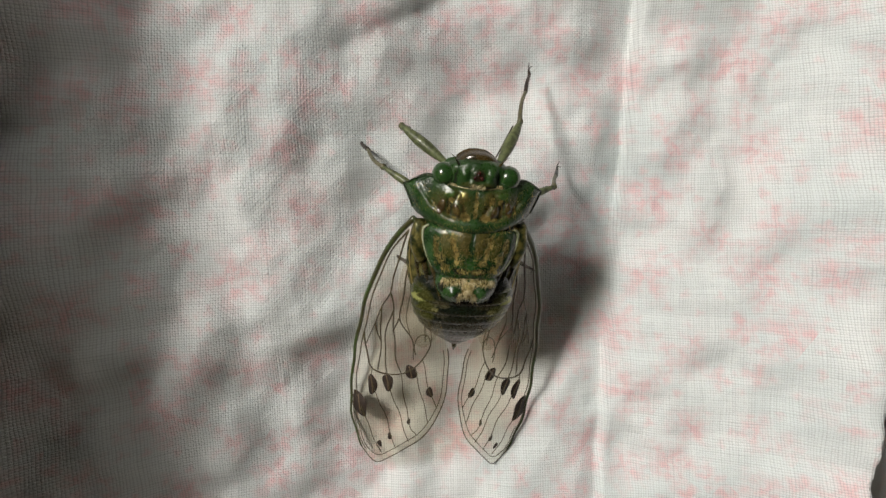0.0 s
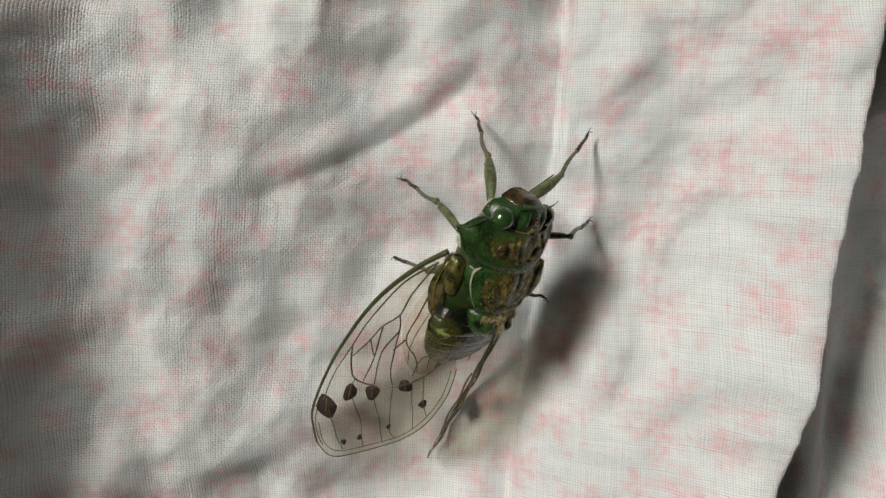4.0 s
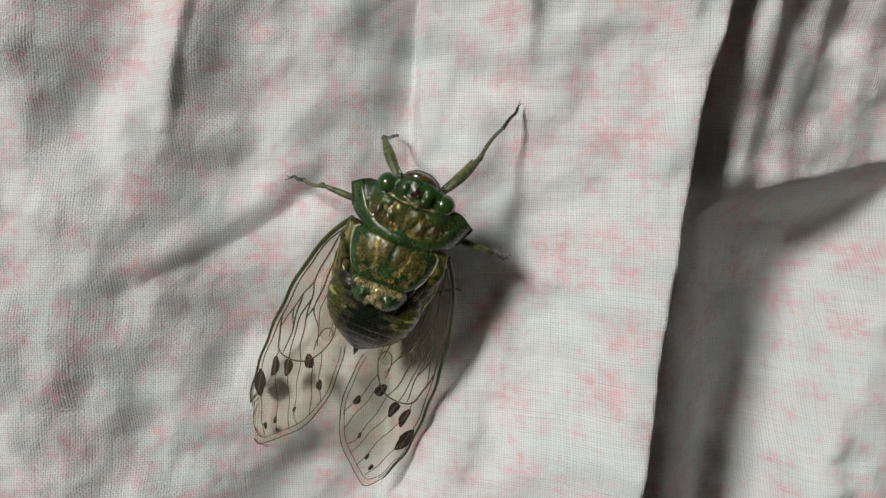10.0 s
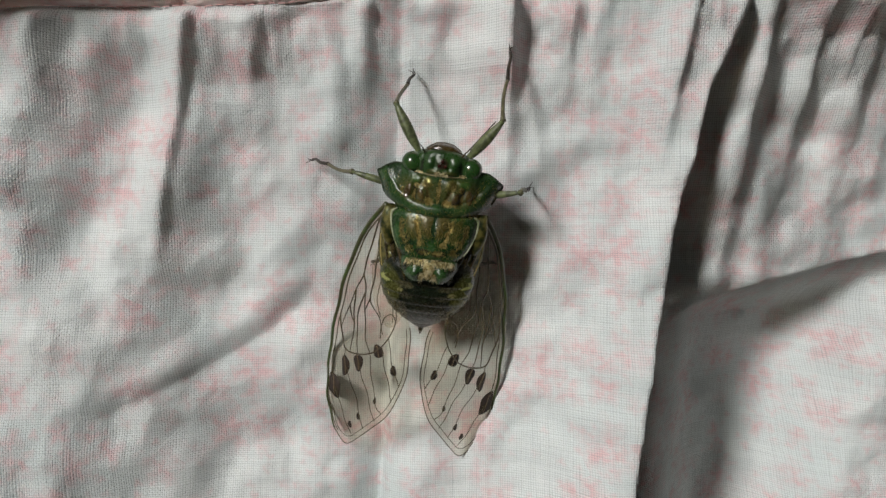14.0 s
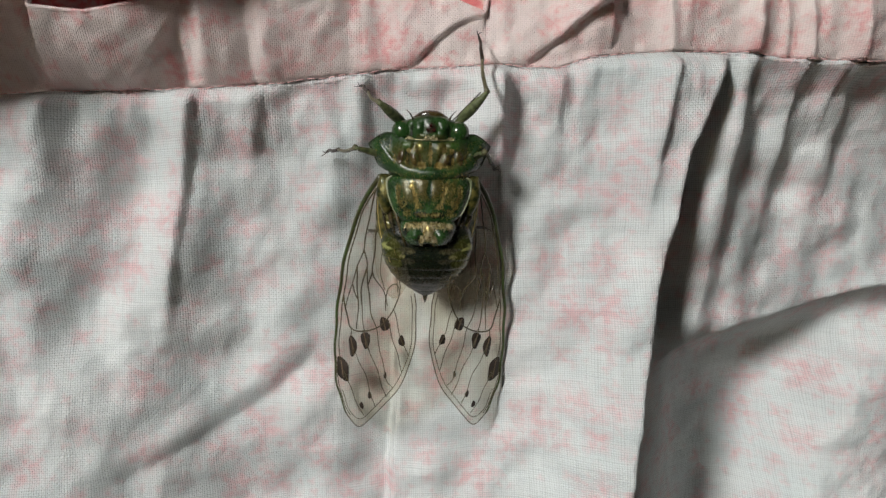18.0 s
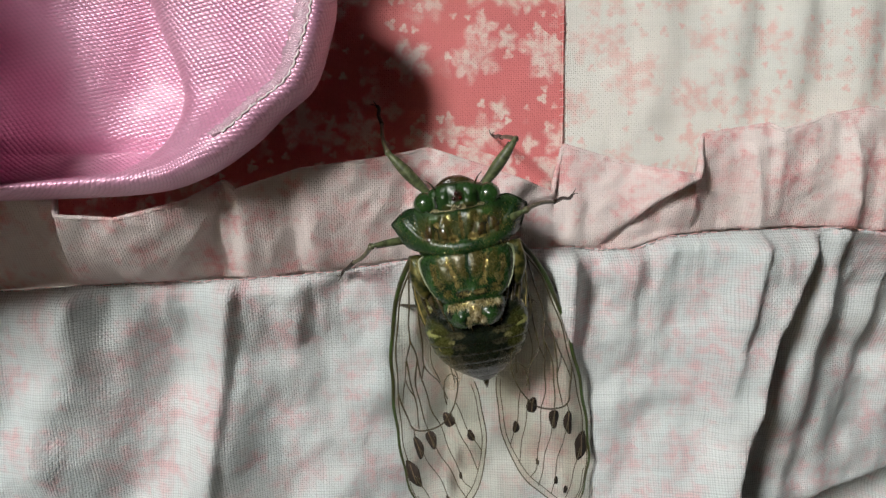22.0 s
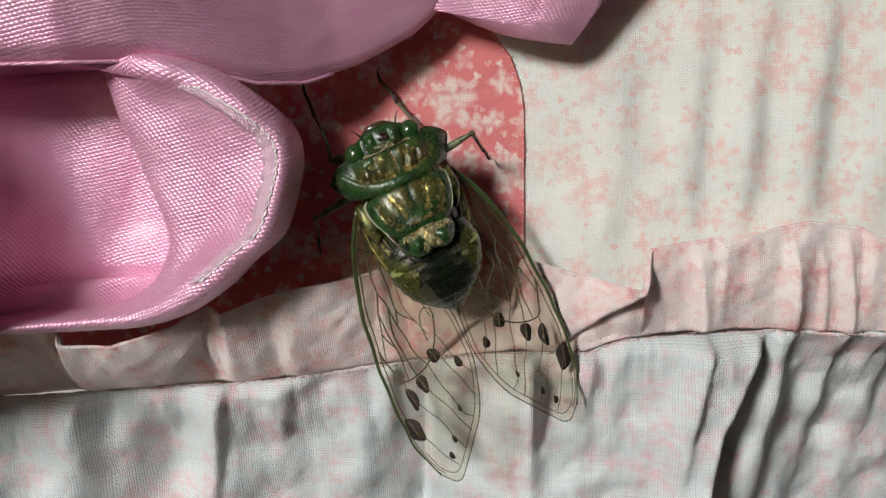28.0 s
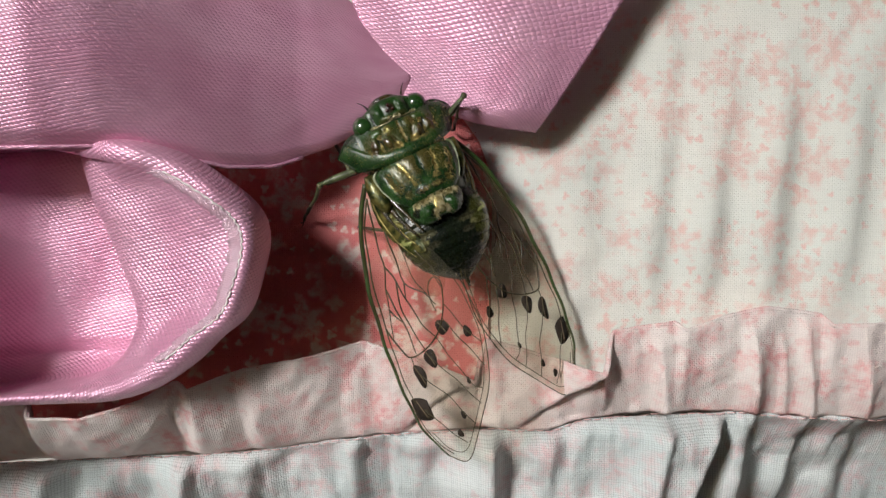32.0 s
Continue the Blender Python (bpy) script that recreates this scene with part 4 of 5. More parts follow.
def hairs(spots, surf, count, seed, length=0.5, fine=0.05):
    """Short flat hairs lying on a surface: spots are (x, z, half width, half height), on both sides of the midline."""
    rnd = random.Random(seed)
    out = []
    for x0, z0, rx, rz in spots:
        for _ in range(count):
            a, r = rnd.uniform(0, 6.28), rnd.random() ** 0.5
            for s in (-1, 1):
                x, z = s * x0 + rx * r * math.cos(a), z0 + rz * r * math.sin(a)
                y = surf(x, z) - 0.03
                tip = (x + rnd.gauss(0, 0.3) * length, y - rnd.uniform(0.02, 0.16), z - rnd.uniform(0.3, 1.0) * length)
                out.append(tube([(x, y, z), tip], (fine, fine * 0.4), 3))
    return join(out)


def head_y(x, z):
    y = -7.15 + 0.085 * x * x + 0.10 * max(0.0, z - 9.0) ** 2
    y -= 0.45 * bump_at(abs(x), z, 1.75, 9.0, 0.65, 0.9) + 0.30 * bump_at(abs(x), z, 0.9, 7.9, 0.7, 0.4) + 0.25 * bump_at(x, z, 0.0, 9.0, 0.7, 0.9)
    return y + 0.25 * bump_at(abs(x), z, 2.55, 8.6, 0.25, 1.2) + 0.15 * bump_at(abs(x), z, 1.0, 8.9, 0.16, 0.9)


def cicada_head(ci):
    head = [(0, 10.8), (1.6, 10.7), (2.7, 10.3), (3.6, 9.9), (4.2, 8.9), (4.3, 7.9), (3.4, 7.35), (1.6, 7.3), (0.4, 7.3)]
    v, f = plate(closed(list(head) + mirror(head[::-1]), 100), head_y, 2.6, 26, 0.9)
    h = bug_part("head", v, f, HEAD, ci, "green head with olive knobs")
    front = [(0, 11.5), (1.0, 11.4), (1.9, 10.95), (2.5, 10.4), (1.8, 10.05), (0.6, 9.9)]
    v, f = dome(both(front), -5.2, 1.0, 2.4, 10, 0.5, relief=lambda x, z: 0.06 * math.cos(z * 9))
    bug_part("clypeus", v, f, BROWN, ci, "dark brown domed front of the head")
    for s in (-1, 1):
        v, f = ball((s * 3.95, -5.3, 8.55), 1.5, (1.0, 0.95, 1.0), 22)
        bug_part("eye", v, f, EYE, ci, "bulging dark green compound eye")
        v, f = tube(spline([(s * 2.5, -6.5, 10.2), (s * 2.9, -6.9, 10.9), (s * 3.5, -7.0, 11.5)], 8), np.linspace(0.15, 0.03, 8), 5)
        bug_part("antenna", v, f, BROWN, ci)
        rim = [(s * 0.15, head_y(0.15, 7.4) - 0.05, 7.42), (s * 1.3, head_y(1.3, 7.4) - 0.05, 7.38), (s * 2.6, head_y(2.6, 7.4) - 0.05, 7.5), (s * 3.4, -5.9, 7.62)]
        v, f = tube(spline(rim, 12), np.linspace(0.05, 0.07, 12), 5)
        bug_part("rear_rim", v, f, HAIR, h, "pale line behind the head")
    v, f = hairs([(0.45, 7.75, 0.5, 0.3), (2.9, 7.7, 0.5, 0.15)], head_y, 45, 5, 0.4, 0.03)
    bug_part("hair", v, f, HAIR, h, "fine golden hair")
    for x, z in ((0, 9.35), (-0.42, 8.75), (0.42, 8.75)):
        v, f = ball((x, head_y(x, z) - 0.05, z), 0.25, n=10)
        bug_part("ocellus", v, f, OCELLUS, ci, "shiny dark red simple eye")


def shield_y(x, z):
    """Height of the shield: a domed, sculpted middle, a smooth collar behind and flat lobes at the sides."""
    ax = abs(x)
    y = -7.7 + 0.058 * ax**2 + 0.035 * max(0.0, z - 4.5) ** 2
    if ax > 5.0:
        y += 0.05 * (ax - 5.0) - 0.09 * (ax - 5.0) ** 2
    rear = 1.75 + 0.028 * ax**2 + 0.0011 * ax**4
    band = z - rear
    collar = 1 / (1 + math.exp((band - 1.55) * 7))
    inside = (1 - collar) / (1 + math.exp((ax - 5.5) * 6))
    y -= 0.28 * collar * (1 - 0.25 * (band - 0.8) ** 2)
    y += 0.22 * bump_at(band, 0, 1.85, 0, 0.28, 1) * inside
    work = -0.30 * bump_at(ax, z, 4.1, 4.95, 0.62, 1.25, -0.12) - 0.34 * bump_at(ax, z, 2.3, 4.75, 0.62, 1.05, 0.25) - 0.30 * bump_at(ax, z, 3.3, 6.6, 0.9, 0.6) - 0.25 * bump_at(ax, z, 1.35, 6.3, 0.7, 0.9)
    work += 0.34 * bump_at(ax, z, 3.2, 5.0, 0.26, 1.4, 0.1) + 0.30 * bump_at(ax, z, 1.3, 4.6, 0.24, 1.2, 0.35) + 0.20 * bump_at(ax, z, 2.3, 6.5, 0.25, 0.9, -0.4) + 0.15 * bump_at(x, z, 0.0, 5.6, 0.14, 1.9) + 0.25 * bump_at(ax, z, 5.3, 5.6, 0.3, 1.6)
    return y + work * inside


def cicada_pronotum(ci):
    edge = [(0, 7.35), (1.6, 7.3), (3.2, 7.4), (4.4, 7.6), (5.2, 8.25), (6.2, 8.25), (7.2, 7.75), (8.1, 7.05), (8.65, 6.6), (8.5, 6.2), (8.05, 5.3), (7.6, 4.2), (7.2, 3.5), (6.2, 2.95), (4.6, 2.4), (2.6, 1.95), (0.8, 1.75)]
    v, f = plate(closed(list(edge) + mirror(edge[::-1]), 150), shield_y, 1.0, 46, 0.55)
    pr = bug_part("pronotum", v, f, SHIELD, ci, "green shield with a golden brown sculpted middle and angular side lobes")
    for s in (-1, 1):
        for x, z, rx, rz, tilt in ((4.15, 4.9, 0.50, 1.05, -0.15), (2.35, 4.65, 0.48, 0.85, 0.28)):
            ring = closed([(s * (x + rx * math.cos(a) + tilt * rz * math.sin(a)), z + rz * math.sin(a)) for a in np.linspace(0, 2 * math.pi, 13)[:-1]], 26)
            v, f = plate(ring, lambda q, w: shield_y(q, w) - 0.10, 0.3, 7, 0.16)
            bug_part("boss", v, f, UMBER, pr, "smooth dark brown oval boss")
        rim = [(s * q[0], shield_y(*q) + 0.30, q[1]) for q in ((5.3, 8.2), (6.3, 8.2), (7.3, 7.7), (8.2, 7.0), (8.65, 6.55), (8.3, 5.8), (7.9, 5.0), (7.4, 3.9))]
        v, f = tube(spline(rim, 40), 0.10, 6)
        bug_part("rim", v, f, RIM, pr, "dark edge of the side lobe")
    gold = [(1.25, 4.0, 0.45, 0.6), (3.2, 4.6, 0.22, 0.9), (1.9, 6.1, 0.4, 0.5), (2.5, 3.75, 0.8, 0.22), (4.9, 4.8, 0.2, 0.7), (3.0, 6.0, 0.3, 0.3), (0.12, 5.6, 0.10, 1.6)]
    v, f = hairs(gold, shield_y, 55, 8, 0.40, 0.026)
    bug_part("hair", v, f, GOLD, pr, "golden hair in the grooves")
    v, f = hairs([(2.6, 5.0, 3.0, 2.2), (6.4, 5.8, 1.4, 1.8), (3.0, 2.6, 3.0, 0.6)], shield_y, 90, 12, 0.35, 0.014)
    bug_part("down", v, f, GOLD, pr, "thin golden down")


def back_y(x, z):
    ax = abs(x)
    y = -7.9 + 0.062 * ax**2 + 0.03 * (z + 0.6) ** 2
    y -= 0.22 * bump_at(ax, z, 1.0, 0.3, 0.8, 1.8, 0.1) + 0.20 * bump_at(ax, z, 3.3, -0.4, 0.8, 1.8, 0.2) + 0.25 * bump_at(x, z, 0, -3.2, 1.5, 0.7)
    return y + 0.16 * bump_at(ax, z, 2.05, 0.0, 0.22, 2.2, 0.28) + 0.14 * bump_at(ax, z, 4.4, -0.4, 0.22, 2.0, 0.2)


def cross_y(x, z):
    ax = abs(x)
    y = -7.5 + 0.07 * ax**2 + 0.05 * (z + 5.0) ** 2
    return y - 0.75 * bump_at(ax, z, 1.9, -6.0, 1.0, 0.95) - 0.45 * bump_at(x, z, 0, -5.6, 0.55, 1.3) - 0.30 * bump_at(ax, z, 2.6, -4.5, 0.8, 0.4) + 0.3 * bump_at(ax, z, 1.0, -6.6, 0.3, 0.8)


def cicada_thorax(ci):
    v, f = loft([(10.2, 2.6, -4.2, 1.5, 1.5), (8.5, 4.0, -3.6, 2.2, 2.6), (5, 5.6, -3.0, 3.0, 3.6), (1, 5.9, -3.0, 3.4, 4.0), (-3, 5.7, -2.8, 3.4, 4.0), (-6, 5.2, -2.4, 2.6, 3.4)])
    bug_part("thorax", v, f, DARK_GREEN, ci, "dark green underside of the thorax")
    back = [(0, 2.2), (3.0, 2.3), (5.4, 2.1), (5.95, 1.4), (5.85, -0.2), (5.2, -2.0), (4.5, -3.2), (3.4, -4.1), (1.4, -4.4)]
    v, f = plate(closed(list(back) + mirror(back[::-1]), 120), back_y, 1.6, 34, 0.5)
    m = bug_part("mesonotum", v, f, BACK, ci, "green back shield with golden stripes")
    for s in (-1, 1):
        line = spline([(s * 5.3, -5.75, 2.2), (s * 5.92, -5.4, 1.5), (s * 5.8, -5.4, -0.2), (s * 5.2, -5.8, -2.0), (s * 4.5, -6.2, -3.2)], 22)
        v, f = tube(line, np.interp(np.arange(22), (0, 4, 9, 21), (0.12, 0.22, 0.14, 0.06)), 6)
        bug_part("stripe", v, f, PALE, m, "pale rim of the back shield")
    gold = [(2.3, 0.9, 0.5, 0.9), (1.9, -0.5, 0.45, 0.8), (1.5, -1.7, 0.5, 0.5), (3.6, -1.2, 0.5, 0.9), (4.3, 0.6, 0.4, 0.9), (3.0, -2.6, 0.6, 0.5), (0.8, -2.8, 0.8, 0.3)]
    v, f = hairs(gold, back_y, 60, 21, 0.45, 0.026)
    bug_part("hair", v, f, GOLD, m, "golden hair along the stripes")
    v, f = hairs([(2.4, -0.8, 2.4, 2.8)], back_y, 260, 27, 0.40, 0.015)
    bug_part("down", v, f, GOLD, m, "thin golden down")
    cross = [(0, -3.7), (1.5, -3.9), (2.8, -3.8), (3.8, -4.2), (3.9, -5.2), (3.4, -6.5), (2.4, -7.4), (1.2, -7.5), (0.4, -7.2)]
    v, f = plate(closed(list(cross) + mirror(cross[::-1]), 90), cross_y, 1.2, 26, 0.6)
    sc = bug_part("scutellum", v, f, CROSS, ci, "raised green cross at the end of the back")
    silver = [(0.35, -4.6, 0.45, 0.5), (1.6, -4.4, 0.9, 0.4), (0.1, -5.6, 0.35, 0.7), (2.9, -4.4, 0.5, 0.3), (0.5, -3.6, 0.5, 0.4), (0.9, -6.3, 0.25, 0.5)]
    v, f = hairs(silver, cross_y, 60, 33, 0.85, 0.030)
    bug_part("hair", v, f, HAIR, sc, "tuft of silvery golden hair")


def cicada_abdomen(ci):
    rings = [(-4.8, 5.9, -2.7, 2.9, 3.0), (-6.8, 6.35, -2.6, 3.2, 3.0), (-8.4, 6.4, -2.4, 3.2, 2.9), (-10.0, 6.1, -2.2, 3.1, 2.7), (-11.4, 5.5, -1.9, 2.8, 2.4), (-12.7, 4.6, -1.5, 2.4, 2.0), (-13.9, 3.3, -1.1, 1.8, 1.4), (-14.9, 1.9, -0.7, 1.1, 0.9), (-15.7, 0.6, -0.4, 0.5, 0.5)]
    fine = spline(rings, 8 * (len(rings) - 1) + 1)
    for i in range(len(rings) - 1):
        secs = []
        for k, q in enumerate(fine[8 * i : 8 * i + 9]):
            swell = 1.0 + 0.022 * math.sin(math.pi * (k / 8) ** 1.6) + (0.012 if k < 8 else -0.012)
            secs.append((q[0], q[1] * swell, q[2], q[3] * swell, q[4]))
        v, f = loft(secs, 60, i == len(rings) - 2)
        bug_part("segment", v, f, BELLY, ci, "glossy black-green abdomen ring with silvery and olive patches")
    for s in (-1, 1):
        cover = [(s * 3.0, -5.9), (s * 4.8, -5.3), (s * 6.3, -6.2), (s * 6.7, -7.8), (s * 6.1, -9.4), (s * 4.6, -9.2), (s * 3.3, -8.0)]
        v, f = dome(closed(cover, 40), -4.0, 0.9, 1.2, 14, 0.5, tilt=lambda x, z: 0.085 * (abs(x) - 3) ** 2, relief=lambda x, z: 0.06 * math.sin(z * 4.2 + abs(x)))
        bug_part("timbal_cover", v, f, TIMBAL, ci, "shiny olive and gold timbal cover")
    v, f = tube([(0, -0.6, -15.3), (0, -0.3, -16.2), (0, 0.0, -16.9)], (0.5, 0.32, 0.08), 8)
    bug_part("tail_tip", v, f, BROWN, ci)


def cicada_coxae(ci):
    """The pale, downy roots of the legs beside the thorax."""
    for s in (-1, 1):
        for x, y, z, r in ((2.9, -2.6, 8.3, 1.25), (5.0, -1.8, 4.3, 1.2), (5.0, -1.0, 0.4, 1.1)):
            v, f = ball((s * x, y, z), r, (1.0, 0.9, 1.25), 12)
            rnd = random.Random(int(z * 10))
            down = []
            for _ in range(110):
                d = Vector((rnd.gauss(0, 1), rnd.gauss(0, 1), rnd.gauss(0, 1))).normalized() * r
                p = Vector((s * x + d.x, y + 0.9 * d.y, z + 1.25 * d.z))
                down.append(tube([tuple(p), tuple(p + d * 0.22 + Vector((0, 0, -0.15)))], (0.035, 0.012), 3))
            c = bug_part("coxa", v, f, CREAM, ci, "pale cream leg root")
            bug_part("hair", *join(down), CREAM, c, "pale down")


WING_BASE = Vector((-6.6, -3.5, 2.0))
WING_ALONG = Vector((-0.0682, 0.2314, -0.9705))
WING_ACROSS = Vector((0.7339, -0.6473, -0.2059))
WING_OUT = Vector((-0.6758, -0.7263, -0.1256))
WING_EDGE = [(0.2, -0.9), (3.8, -3.1), (8.6, -5.1), (13.8, -6.5), (19.0, -7.2), (24.2, -7.6), (29.9, -7.5), (34.1, -7.1), (37.2, -6.0), (39.8, -4.3), (41.1, -2.6), (40.7, -1.0), (38.5, 0.9), (35.2, 3.4), (31.8, 5.8), (28.3, 7.3), (24.8, 8.1),
             (21.1, 8.3), (18.2, 8.0), (15.7, 7.5), (12.0, 5.7), (8.9, 4.6), (5.9, 3.2), (3.1, 1.4)]
VEINS = [[(2.1, -1.3), (6.4, -3.6), (11.6, -5.0), (16.3, -5.8), (20.0, -6.1), (26, -6.6), (31.6, -6.3)], [(20.0, -6.1), (23.4, -5.0), (24.8, -3.7), (24.3, -1.0), (22.7, 1.7), (20.6, 3.4), (18.4, 4.5), (16.1, 5.1), (15.2, 4.2), (16.1, 3.0), (17.7, 2.7), (19.7, 2.9)],
         [(2.1, -1.3), (8.3, -2.3), (11.7, -2.4), (14.8, -3.7), (17.6, -4.3), (21.6, -5.4)], [(11.7, -2.4), (14.1, -1.5), (20.0, -0.2), (22.9, 1.2)], [(2.7, -0.4), (10.3, -0.3), (14.6, -0.2), (17.0, 2.2), (18.8, 3.2)],
         [(14.8, -3.7), (19.9, -2.8), (24.5, -2.6)], [(14.1, -1.5), (18.8, -2.2), (24.3, -1.0)], [(2.4, -0.7), (7.3, 1.3), (12.5, 3.9), (15.6, 5.2)], [(17.6, -4.3), (19.9, -2.8)], [(14.6, -0.2), (17.2, -1.0)]]
APICAL = [[(31.7, -7.0), (37.0, -5.6), (39.7, -3.4)], [(32.5, -5.0), (35.2, -3.3), (38.6, -0.6)], [(24.8, -3.7), (27.5, -3.5), (31.1, -0.6), (36.2, 1.8)], [(24.2, -1.3), (25.6, -0.7), (29.4, 1.7), (33.6, 3.9)], [(22.9, 1.2), (30.1, 3.6), (31.6, 5.0)],
          [(20.8, 3.2), (25.4, 5.2), (28.6, 6.6)], [(19.0, 4.2), (23.6, 6.1), (25.6, 7.4)]]
SPOTS = [(32.4, -5.5, 1.7, 1.5), (27.7, -3.5, 1.75, 0.85), (25.7, -0.8, 1.35, 0.95), (22.0, 2.7, 1.05, 0.95), (23.6, 6.0, 0.85, 0.5), (30.1, 3.5, 0.5, 0.26), (34.5, 0.7, 0.6, 0.36), (37.0, -1.0, 0.6, 0.4)]


def wing_point(s, a, b, lift=0.0):
    """A place on the wing from its length and breadth; the wing is slightly arched and waved."""
    a, b = a - 0.047 * b, b + 0.047 * a
    arch = 0.9 * math.sin(math.pi * min(max(a / 42, 0), 1)) * math.cos(b * 0.17) + 0.12 * math.sin(a * 0.9 + b)
    p = WING_BASE + WING_ALONG * a + WING_ACROSS * b + WING_OUT * (arch - 0.5 + lift)
    return (p.x * (1 if s < 0 else -1), p.y, p.z)


def build_wing(ci, s):
    edge = closed(WING_EDGE, 90)
    c = np.array([18.0, 0.3])
    verts, faces, n = [], [], len(edge)
    rings = 14
    for r in range(rings + 1):
        f = max(r / rings, 0.01)
        for q in edge:
            verts.append(wing_point(s, *(c + (q - c) * f)))
    for r in range(rings):
        for k in range(n):
            k2 = (k + 1) % n
            faces.append((r * n + k, r * n + k2, (r + 1) * n + k2, (r + 1) * n + k))
    wing = bug_part("forewing", verts, faces, MEMBRANE, ci, "clear forewing with brown veins and spots")
    lines = []
    for vein in VEINS:
        pts = [wing_point(s, a, b, 0.05) for a, b in spline(vein, 8 * len(vein))]
        lines.append(tube(pts, np.linspace(0.13, 0.075, len(pts)), 5))
    for vein in APICAL:
        pts = [wing_point(s, a, b, 0.05) for a, b in spline(vein, 8 * len(vein))]
        lines.append(tube(pts, 0.065, 5))
    bug_part("vein", *join(lines), VEIN, wing, "branching brown veins")
    lead = [wing_point(s, a, b, 0.0) for a, b in spline(WING_EDGE[:10], 60)]
    bug_part("costa", *tube(lead, np.linspace(0.38, 0.13, 60), 6), COSTA, wing, "green and brown leading edge")
    rest = [wing_point(s, a, b, 0.0) for a, b in spline(WING_EDGE[9:20], 70)]
    inner = [wing_point(s, *(np.array([22.0, 0.2]) + (np.array(q) - (22.0, 0.2)) * 0.925), 0.03) for q in spline(WING_EDGE[8:20], 70)]
    bug_part("margin", *join([tube(rest, 0.08, 5), tube(inner, 0.06, 5)]), VEIN, wing, "double line along the wing's edge")
    rnd = random.Random(3)
    for a, b, ra, rb in SPOTS:
        rim = []
        for k in range(22):
            w = 2 * math.pi * k / 22
            wob = 1 + 0.1 * math.sin(3 * w + a)
            if ra > 1.6 and rb > 1.2:
                ca, sa = math.cos(w), math.sin(w)
                m = max(abs(ca), abs(sa)) ** 0.7
                rim.append((a + ra * ca / m + 0.35 * sa, b + rb * sa / m))
            else:
                rim.append((a + ra * wob * math.cos(w), b + rb * wob * math.sin(w)))
        vs = [wing_point(s, x, z, 0.02) for x, z in rim] + [wing_point(s, x, z, -0.05) for x, z in rim] + [wing_point(s, a, b, 0.03)]
        fs = [(k, (k + 1) % 22, 44) for k in range(22)] + [((k + 1) % 22, k, 22 + k, 22 + (k + 1) % 22) for k in range(22)] + [tuple(range(22, 44))]
        spot = bug_part("spot", vs, fs, SPOT, wing, "dark brown spot")
        if ra > 1.0:
            slit = [wing_point(s, a + ra * 0.8 * q, b + rb * 0.35 * q, 0.05) for q in np.linspace(-1, 1, 7)]
            bug_part("vein", *tube(slit, 0.085, 5), SLIT, spot, "pale vein across the spot")
    hind = closed([(1, 0.5), (6, -1.5), (12, -2.0), (17, 0.5), (18, 3.4), (14, 5.4), (8, 4.4), (3, 2.2)], 40)
    verts, faces = [], []
    for r in range(5):
        for q in hind:
            verts.append(wing_point(s, *(hind.mean(0) + (q - hind.mean(0)) * max(r / 4, 0.02)), -0.9))
    for r in range(4):
        for k in range(40):
            k2 = (k + 1) % 40
            faces.append((r * 40 + k, r * 40 + k2, (r + 1) * 40 + k2, (r + 1) * 40 + k))
    hw = bug_part("hindwing", verts, faces, MEMBRANE, ci, "small clear hindwing under the forewing")
    lines = [tube([wing_point(s, a, b, -0.86) for a, b in spline(p, 14)], 0.07, 4) for p in ([(1, 0.6), (7, 0.2), (14, 0.0), (17.4, 1.0)], [(1, 0.8), (7, 1.8), (13, 2.6), (17, 3.6)], [(1.5, 1.0), (6, 3.0), (10, 4.6)])]
    bug_part("vein", *join(lines), VEIN, hw)
    root = [wing_point(s, 0.2, 0.2, -0.4), wing_point(s, 2.4, 1.2, 0.2), wing_point(s, 6.0, 2.6, 0.3), wing_point(s, 9.5, 4.6, 0.2)]
    more = [wing_point(s, 0.0, 0.0, 0.2), wing_point(s, 3.0, 0.4, 0.5), wing_point(s, 6.5, 1.6, 0.4), wing_point(s, 10.5, 3.4, 0.2)]
    third = [wing_point(s, 0.0, 0.8, 0.0), wing_point(s, 3.0, 2.2, 0.4), wing_point(s, 6.0, 4.0, 0.5), wing_point(s, 9.0, 5.6, 0.3)]
    roots = [tube(spline(root, 16), np.linspace(0.75, 0.15, 16), 7), tube(spline(more, 16), np.linspace(0.55, 0.08, 16), 7), tube(spline(third, 16), np.linspace(0.6, 0.12, 16), 7)]
    bug_part("wing_root", *join(roots), BROWN, wing, "brown wing root")
    flap = closed([(0.3, -0.5), (3.0, -0.9), (6.0, -0.9), (9.0, 0.6), (11.0, 3.0), (11.6, 4.8), (8.9, 4.3), (5.9, 3.0), (3.0, 1.5), (0.6, 0.7)], 40)
    verts, faces, mid = [], [], flap.mean(0)
    for r in range(7):
        for q in flap:
            verts.append(wing_point(s, *(mid + (q - mid) * max(r / 6, 0.02)), 0.12 + 0.3 * (1 - (r / 6) ** 2) + 0.08 * math.sin(q[0] * 2.3 + r)))
    for r in range(6):
        for k in range(40):
            k2 = (k + 1) % 40
            faces.append((r * 40 + k, r * 40 + k2, (r + 1) * 40 + k2, (r + 1) * 40 + k))
    bug_part("basal_cell", verts, faces, BRONZE, wing, "dark olive-brown field at the wing's root")
